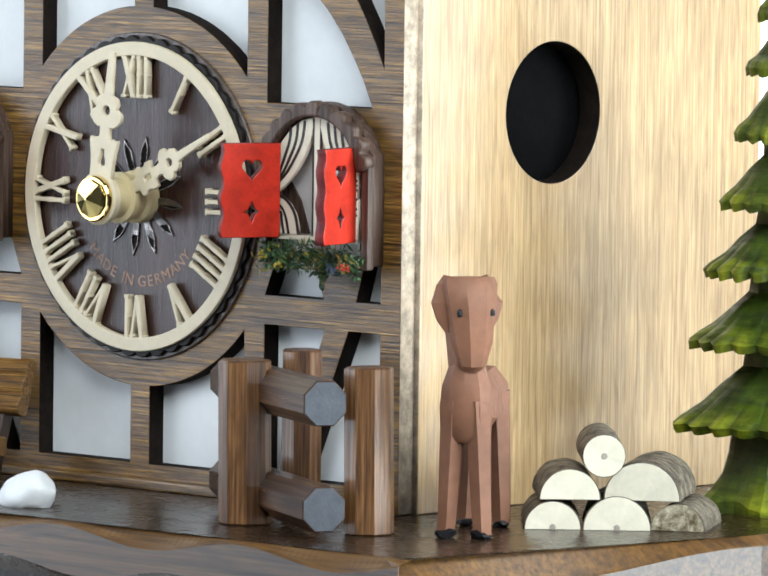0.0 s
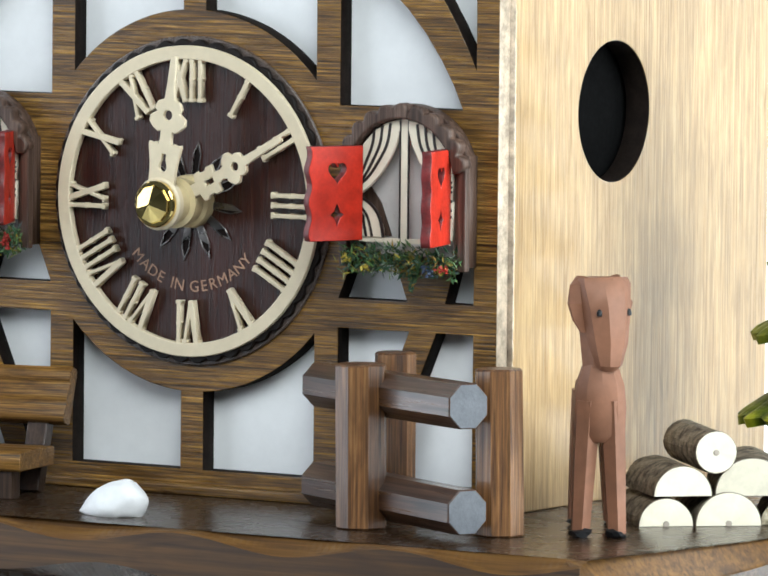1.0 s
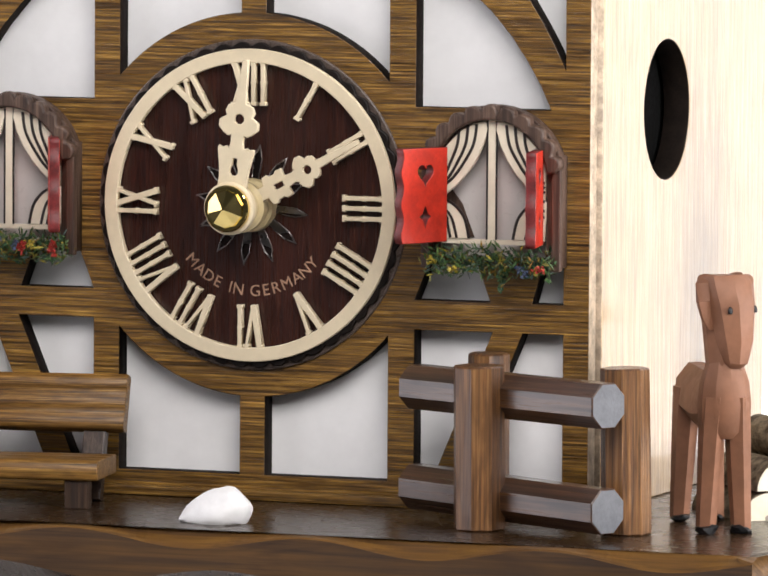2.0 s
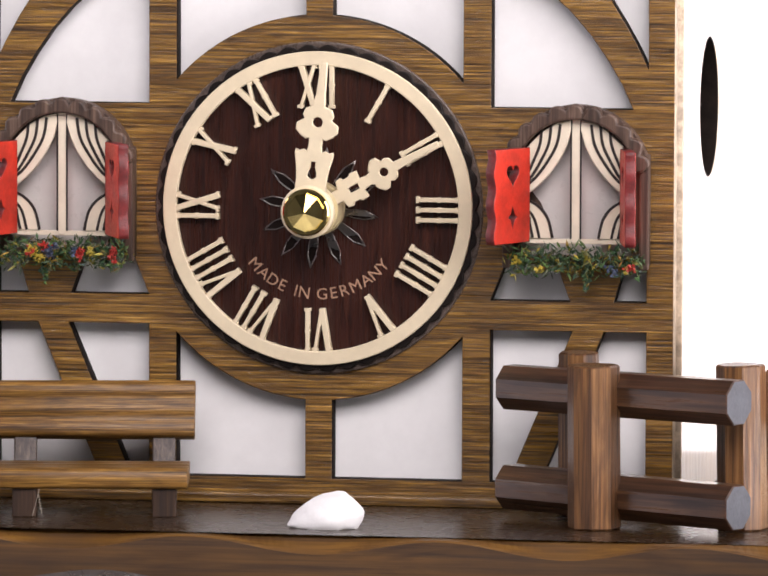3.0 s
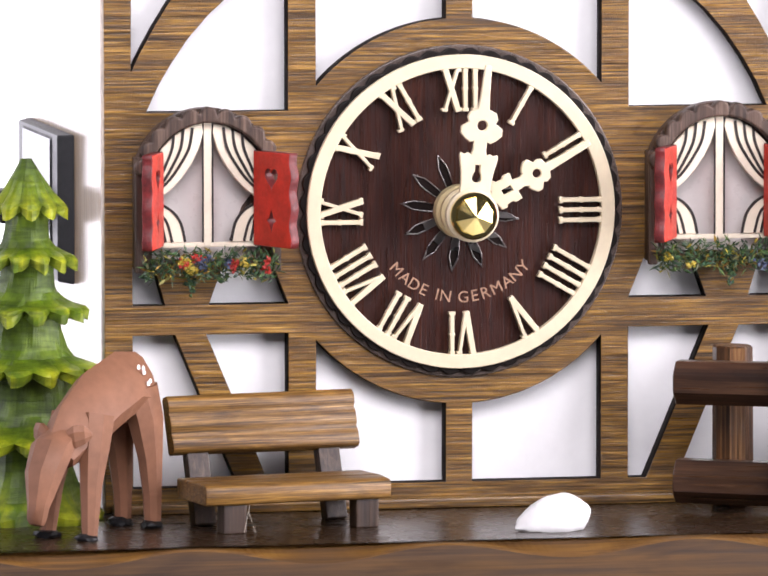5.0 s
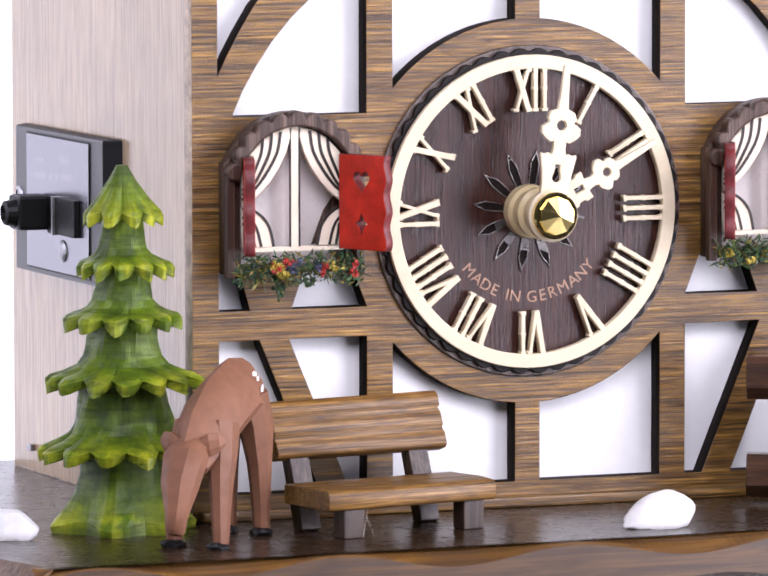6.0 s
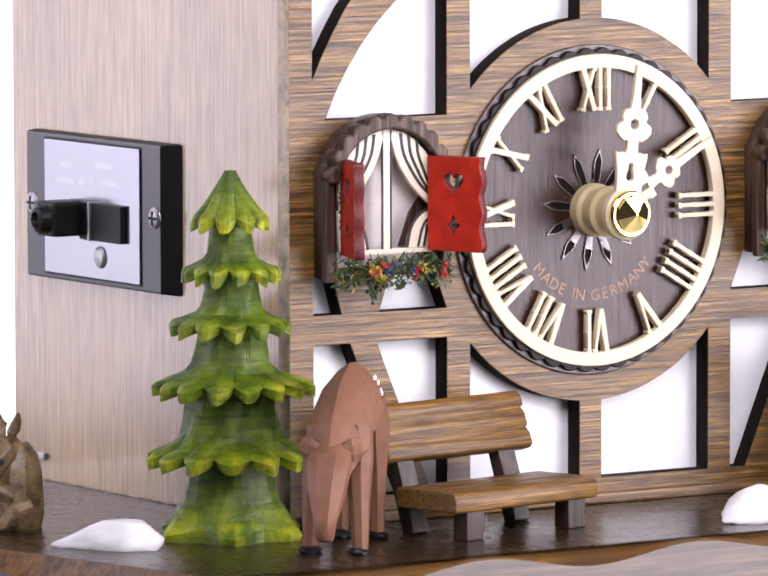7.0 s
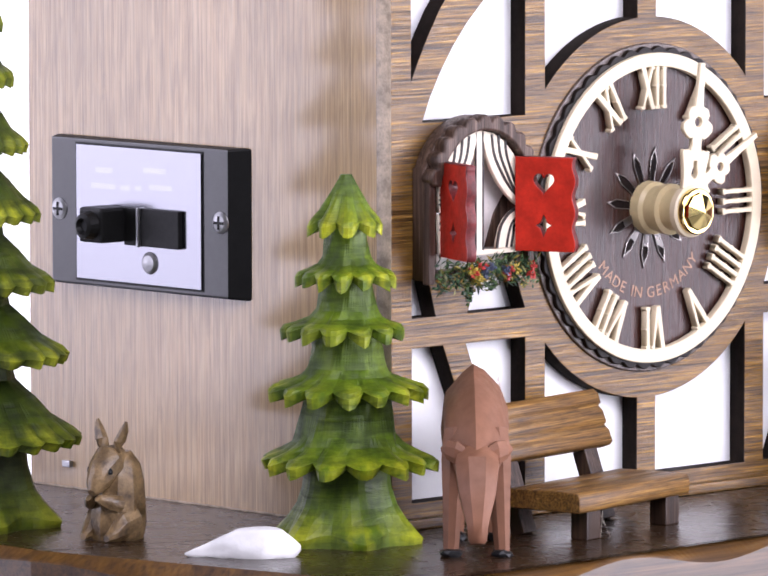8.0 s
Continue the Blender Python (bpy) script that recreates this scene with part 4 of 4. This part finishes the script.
def deer_standing():
    """The deer by the logs: drawn facing -x, then turned."""
    t = thing("deer", (148, -122, 0), "carved brown wooden deer standing with raised head", "deer figurine", "carved deer")
    m = Matrix.Translation((150.6, -132.6, 0)) @ Matrix.Rotation(radians(122), 4, "Z")

    def fin(b):
        b.transform(m)
        return b
    chest = body([((-0.6, 0, 26.4), 6.4, 4.8, (0, 0, 1)), ((-1.2, 0, 28.4), 7.2, 5.8, (0, 0, 1)), ((-1.5, 0, 36), 7.5, 6.8, (0, 0, 1)), ((-1.4, 0, 42), 6.9, 6.4, (0, 0, 1)), ((-1.0, 0, 48), 4.8, 5.2, (0, 0, 1))], 10)
    part("chest", fin(chest), DEER, t, smooth=True)
    trunk = body([((36, 0, 37), 3.4, 4.6, (-1, 0, 0)), ((32.5, 0, 37), 6.8, 8.2, (-1, 0, 0)), ((12, 0, 35.5), 7.2, 9.0, (-1, 0, 0.02)), ((3, 0, 36.5), 7.2, 9.6, (-1, 0, 0.1))], 8, peak=0.25)
    part("trunk", fin(trunk), DEER, t, smooth=True)
    part("neck", fin(body([((-0.6, 0, 38), 6.8, 7.0, (-0.05, 0, 1)), ((-0.8, 0, 47), 5.2, 5.6, (-0.05, 0, 1)), ((-1.0, 0, 56), 6.2, 6.0, (0, 0, 1)), ((-1.2, 0, 70.4), 8.0, 6.2, (0, 0, 1)), ((-1.2, 0, 71.4), 7.6, 5.8, (0, 0, 1))], 8)), DEER, t)
    head = body([((-2.2, 0, 71.5), 7.4, 4.8, (-0.1, 0, -1)), ((-2.8, 0, 69.6), 8.0, 5.8, (-0.15, 0, -1)), ((-4.2, 0, 62.6), 7.0, 6.4, (-0.2, 0, -1)), ((-5.6, 0, 53.5), 5.6, 5.2, (-0.1, 0, -1)),
                 ((-6.0, 0, 47.8), 3.8, 3.4, (0.1, 0, -1)), ((-5.4, 0, 46.2), 2.4, 2.0, (0.1, 0, -1))], 8)
    face = Matrix.Translation((-1.6, 0, 0)) @ Matrix.Rotation(radians(30), 4, "Z") @ Matrix.Translation((1.6, 0, 0))
    head.transform(face)
    part("head", fin(head), DEER, t, smooth=True)
    for s in (-1, 1):
        ear = body([((-0.4, s * 4.6, 71.2), 3.4, 1.8, (-0.1, s * 0.6, -1)), ((-0.9, s * 6.4, 69.0), 3.8, 1.7, (-0.1, s * 0.5, -1)), ((-1.2, s * 6.9, 64.6), 3.6, 1.5, (0, 0, -1)), ((-1.6, s * 6.5, 60.0), 2.6, 1.2, (0, -s * 0.1, -1)), ((-2.0, s * 5.8, 56.6), 0.9, 0.7, (0, -s * 0.3, -1))], 8)
        ear.transform(face)
        part("ear", fin(ear), DEER, t, smooth=True)
        for x in (-1.8, 29.5):
            leg = body([((x, s * 3.2, 38), 3.8, 6.0, (0, 0, -1)), ((x - 0.2, s * 3.8, 26), 3.6, 4.4, (0, 0, -1)), ((x, s * 5.0, 1.2), 2.8, 3.0, (0, 0, -1))], 6)
            part("leg", fin(leg), DEER, t, smooth=True)
            part("hoof", fin(hoof(x - 0.6, s * 5.0, 2.9, x + s)), HOOF, t)
        eye = blob((0, 0, 0), (0.5, 0.9, 1.3), 1, 0.05, 2)
        eye.transform(face @ Matrix.Translation((-8.5, s * 4.7, 61.4)))
        part("eye", fin(eye), HOOF, t)


deer_standing()


def deer_grazing():
    t = thing("deer", (-110, -152, 0), "carved brown wooden fawn grazing, white spots on its rump", "deer figurine", "carved deer")
    m = Matrix.Translation((-110.7, -148.8, 0)) @ Matrix.Rotation(radians(46.5), 4, "Z")

    def fin(b):
        b.transform(m)
        return b
    trunk = body([((20.5, 0, 35.5), 4.4, 7.0, (-1, 0, 0.1)), ((17.0, 0, 39.0), 8.4, 10.2, (-1, 0, 0.1)), ((8, 0, 40.2), 9.4, 9.8, (-1, 0, 0)), ((-4, 0, 36.0), 9.4, 9.8, (-1, 0, -0.35)),
                  ((-14, 0, 30.0), 8.4, 8.6, (-1, 0, -0.55)), ((-21.5, 0, 23.5), 5.4, 5.6, (-0.8, 0, -0.8))], 10, peak=0.55)
    part("trunk", fin(trunk), DEER, t, smooth=True)
    head = body([((-19.0, 0, 28.6), 5.6, 3.4, (-0.9, 0, -0.5)), ((-23.6, 0, 25.4), 6.4, 5.0, (-0.8, 0, -0.8)), ((-27.6, 0, 18.5), 5.4, 5.0, (-0.5, 0, -1)), ((-30.0, 0, 10.5), 3.2, 3.2, (-0.35, 0, -1)), ((-30.9, 0, 6.6), 2.8, 2.6, (-0.3, 0, -1)), ((-30.8, 0, 5.2), 2.0, 1.8, (-0.3, 0, -1))], 8)
    part("head", fin(head), DEER, t, smooth=True)
    for s in (-1, 1):
        ear = body([((-20.6, s * 3.2, 28.2), 1.5, 2.6, (0.35, s, 0.1)), ((-20.2, s * 5.6, 29.0), 1.5, 3.4, (0.45, s, 0.15)), ((-19.0, s * 8.0, 29.6), 1.1, 2.7, (0.6, s, 0.1)), ((-17.8, s * 9.6, 29.6), 0.4, 0.7, (0.6, s, 0.0))], 8)
        part("ear", fin(ear), DEER, t)
        fl = body([((-8, s * 4.4, 34), 4.6, 7.0, (-0.2, 0, -1)), ((-11, s * 5.6, 26), 4.2, 5.6, (-0.2, 0, -1)), ((-13.8, s * 6.4, 15), 3.0, 3.7, (-0.2, 0, -1)), ((-15.5, s * 7.0, 1.0), 2.2, 2.3, (-0.1, 0, -1))], 8)
        part("leg", fin(fl), DEER, t, smooth=True)
        part("hoof", fin(hoof(-15.8, s * 7.0, 3.1, s + 2)), HOOF, t)
        hl = body([((13.0, s * 4.0, 40), 4.6, 7.6, (0.1, 0, -1)), ((15.4, s * 4.8, 31), 4.8, 6.6, (0.1, 0, -1)), ((17.4, s * 5.0, 20), 3.4, 4.2, (0.1, 0, -1)), ((18.3, s * 5.0, 10), 2.7, 3.0, (0, 0, -1)), ((18.5, s * 5.0, 1.0), 2.4, 2.5, (0, 0, -1))], 8)
        part("leg", fin(hl), DEER, t, smooth=True)
        part("hoof", fin(hoof(18.2, s * 5.0, 3.3, s + 5)), HOOF, t)
        for k, (x, z, yy) in enumerate(() if s > 0 else ((12.5, 46.2, 6.0), (14.6, 44.6, 6.4), (16.6, 45.6, 4.8), (15.4, 41.5, 7.3), (17.4, 42.0, 6.6), (17.2, 38.2, 7.0))):
            d = blob((0, 0, -0.5), (0.8, 0.35, 1.0), k, 0.1, 1)
            d.transform(Matrix.Translation((x - 3.0, s * (yy + 0.6), z - 0.6)))
            part("white_spot", fin(d), SPOT, t)


deer_grazing()


def rabbit():
    t = thing("rabbit", (-169, -64, 0), "tiny carved brown wooden rabbit sitting upright", "rabbit figurine")
    m = Matrix.Translation((-169.2, -64.2, 0)) @ Matrix.Rotation(radians(4), 4, "Z") @ Matrix.Diagonal((0.80, 0.94, 0.96, 1))

    def fin(b):
        b.transform(m)
        return worn(b, 4)
    part("trunk", fin(body([((3.5, 0, 0), 7.4, 9.4, (0, 0, 1)), ((3.6, 0, 4), 8.2, 10.2, (0, 0, 1)), ((3.8, 0, 11), 8.2, 9.6, (0, 0, 1)), ((4.2, 0, 17), 7.6, 8.8, (0.05, 0, 1)), ((4.4, 0, 22), 6.4, 7.2, (0.05, 0, 1)), ((4.0, 0, 25.4), 3.6, 4.2, (0, 0, 1))], 10)), RABBIT, t, smooth=True)
    part("head", fin(body([((4.0, 0, 23.0), 4.0, 4.2, (-1, 0, -0.2)), ((-1.0, 0, 22.4), 5.4, 5.6, (-1, 0, -0.4)), ((-5.4, 0, 19.4), 4.6, 4.8, (-1, 0, -0.6)), ((-8.6, 0, 16.0), 3.0, 3.0, (-1, 0, -0.8)), ((-9.8, 0, 14.2), 1.4, 1.4, (-1, 0, -0.9))], 10)), RABBIT, t, smooth=True)
    for s in (-1, 1):
        part("ear", fin(body([((-0.5, s * 2.2, 25.4), 1.8, 1.7, (0, s * 0.2, 1)), ((-0.2, s * 3.8, 29), 2.6, 1.6, (0, s * 0.35, 1)), ((0.2, s * 5.2, 32.0), 2.0, 1.2, (0, s * 0.35, 1)), ((0.5, s * 6.0, 34.6), 0.6, 0.5, (0, s * 0.35, 1))], 8)), RABBIT, t, smooth=True)
        part("forepaw", fin(body([((-2.6, s * 5.2, 11.0), 2.6, 2.8, (-0.8, 0, 0.2)), ((-6.4, s * 3.6, 11.6), 2.2, 2.2, (-0.8, 0, 0.3)), ((-8.8, s * 1.8, 12.8), 1.2, 1.3, (-0.6, 0, 0.6))], 8)), RABBIT, t, smooth=True)
        part("hind_foot", fin(body([((4.0, s * 6.2, 5.4), 3.2, 5.0, (-1, 0, -0.1)), ((-2.0, s * 6.0, 4.2), 3.0, 4.4, (-1, 0, -0.2)), ((-6.0, s * 5.2, 2.0), 2.0, 1.9, (-1, 0, -0.1)), ((-8.4, s * 4.8, 1.2), 1.2, 1.0, (-1, 0, 0))], 8)), RABBIT, t, smooth=True)
        e = blob((0, 0, 0), (1.1, 0.5, 1.2), 2, 0.05, 2)
        e.transform(Matrix.Translation((-5.6, s * 4.4, 19.6)))
        part("eye", fin(e), HOOF, t)


rabbit()


def logs():
    """Split logs in a stack: cut faces look along one direction."""
    across = Vector((0.755, 0.656, 0))
    o = Vector((153.2, -99.4, 0))
    rng = random.Random(5)
    for k, (u, z, r, half, L) in enumerate(((0.0, 0, 7.9, True, 34), (17.8, 0, 9.5, True, 34), (34.6, 0, 7.6, True, 30), (4.7, 8.4, 8.5, True, 32), (24.6, 8.4, 10.7, True, 34), (14.0, 20.6, 6.0, False, 36))):
        skew = radians((2, 0, -10, 4, -8, 3)[k])
        face = Matrix.Rotation(skew, 3, "Z") @ Vector((0.656, -0.755, 0))
        side = Vector((-face.y, face.x, 0))
        c0 = o + across * u
        t = thing("log", (c0.x, c0.y, z), "split birch log with pale cut face in a small stack" if half else "round birch log on top of the small stack", "log", "stacked firewood")
        n = 20
        span = math.pi if half else 2 * math.pi
        b = bmesh.new()
        rows = []
        for j, d in enumerate((0.0, 0.12, 0.35, 0.6, 0.85, 1.0)):
            row = []
            for i in range(n + (1 if half else 0)):
                a = span * i / n
                k2 = 1 + (0.05 * noise.noise(Vector((math.cos(a) * 2, math.sin(a) * 2 + k * 3, d * 4))) if j else 0.02 * noise.noise(Vector((math.cos(a) * 2, k * 3.0, math.sin(a)))))
                row.append(b.verts.new(c0 - face * L * d + side * r * k2 * math.cos(a) + Vector((0, 0, z + r * k2 * math.sin(a)))))
            rows.append(row)
        for r0, r1 in zip(rows, rows[1:]):
            for i in range(len(r0) - (1 if half else 0)):
                b.faces.new((r0[i], r0[(i + 1) % len(r0)], r1[(i + 1) % len(r0)], r1[i]))
            if half:
                b.faces.new((r0[0], r1[0], r1[-1], r0[-1]))
        b.faces.new(rows[0])
        b.faces.new(rows[-1])
        part("bark", b, BARK, t, "rough grey-brown bark")
        e = bmesh.new()
        loop = [e.verts.new(c0 + face * 0.25 + side * r * 0.97 * math.cos(span * i / n) + Vector((0, 0, z + 0.1 + r * 0.97 * math.sin(span * i / n)))) for i in range(n + (1 if half else 0))]
        back = [e.verts.new(v.co - face * 0.6) for v in loop]
        e.faces.new(loop)
        e.faces.new(back)
        for i in range(len(loop)):
            e.faces.new((loop[i], loop[(i + 1) % len(loop)], back[(i + 1) % len(loop)], back[i]))
        part("cut_face", worn(e, 2) if k == 2 else e, SPLIT if k == 2 else CUT, t, "rough splintered face with strips of bark" if k == 2 else "pale freshly sawn face")
        if k in (0, 1, 5):
            pz = z + (0.7 if half else 0.0)
            p = lathe([(0.9, -0.3), (0.9, 0.35), (0.5, 0.45)], 0, 0, 0, 10)
            p.transform(Matrix.Translation(c0 + Vector((0, 0, pz))) @ face.to_track_quat("Z", "Y").to_matrix().to_4x4())
            part("pith", p, PITH, t)


logs()


# ---- the turntable carries the clock and all that is glued to its base board ----
def motions():
    for ob in MOVERS:
        home = Matrix.Translation(Vector(ob["at"]) * 0.001)
        del ob["at"]
        walk(ob, [(0.25 * i, turn(0.25 * i) @ home) for i in range(33)])


motions()
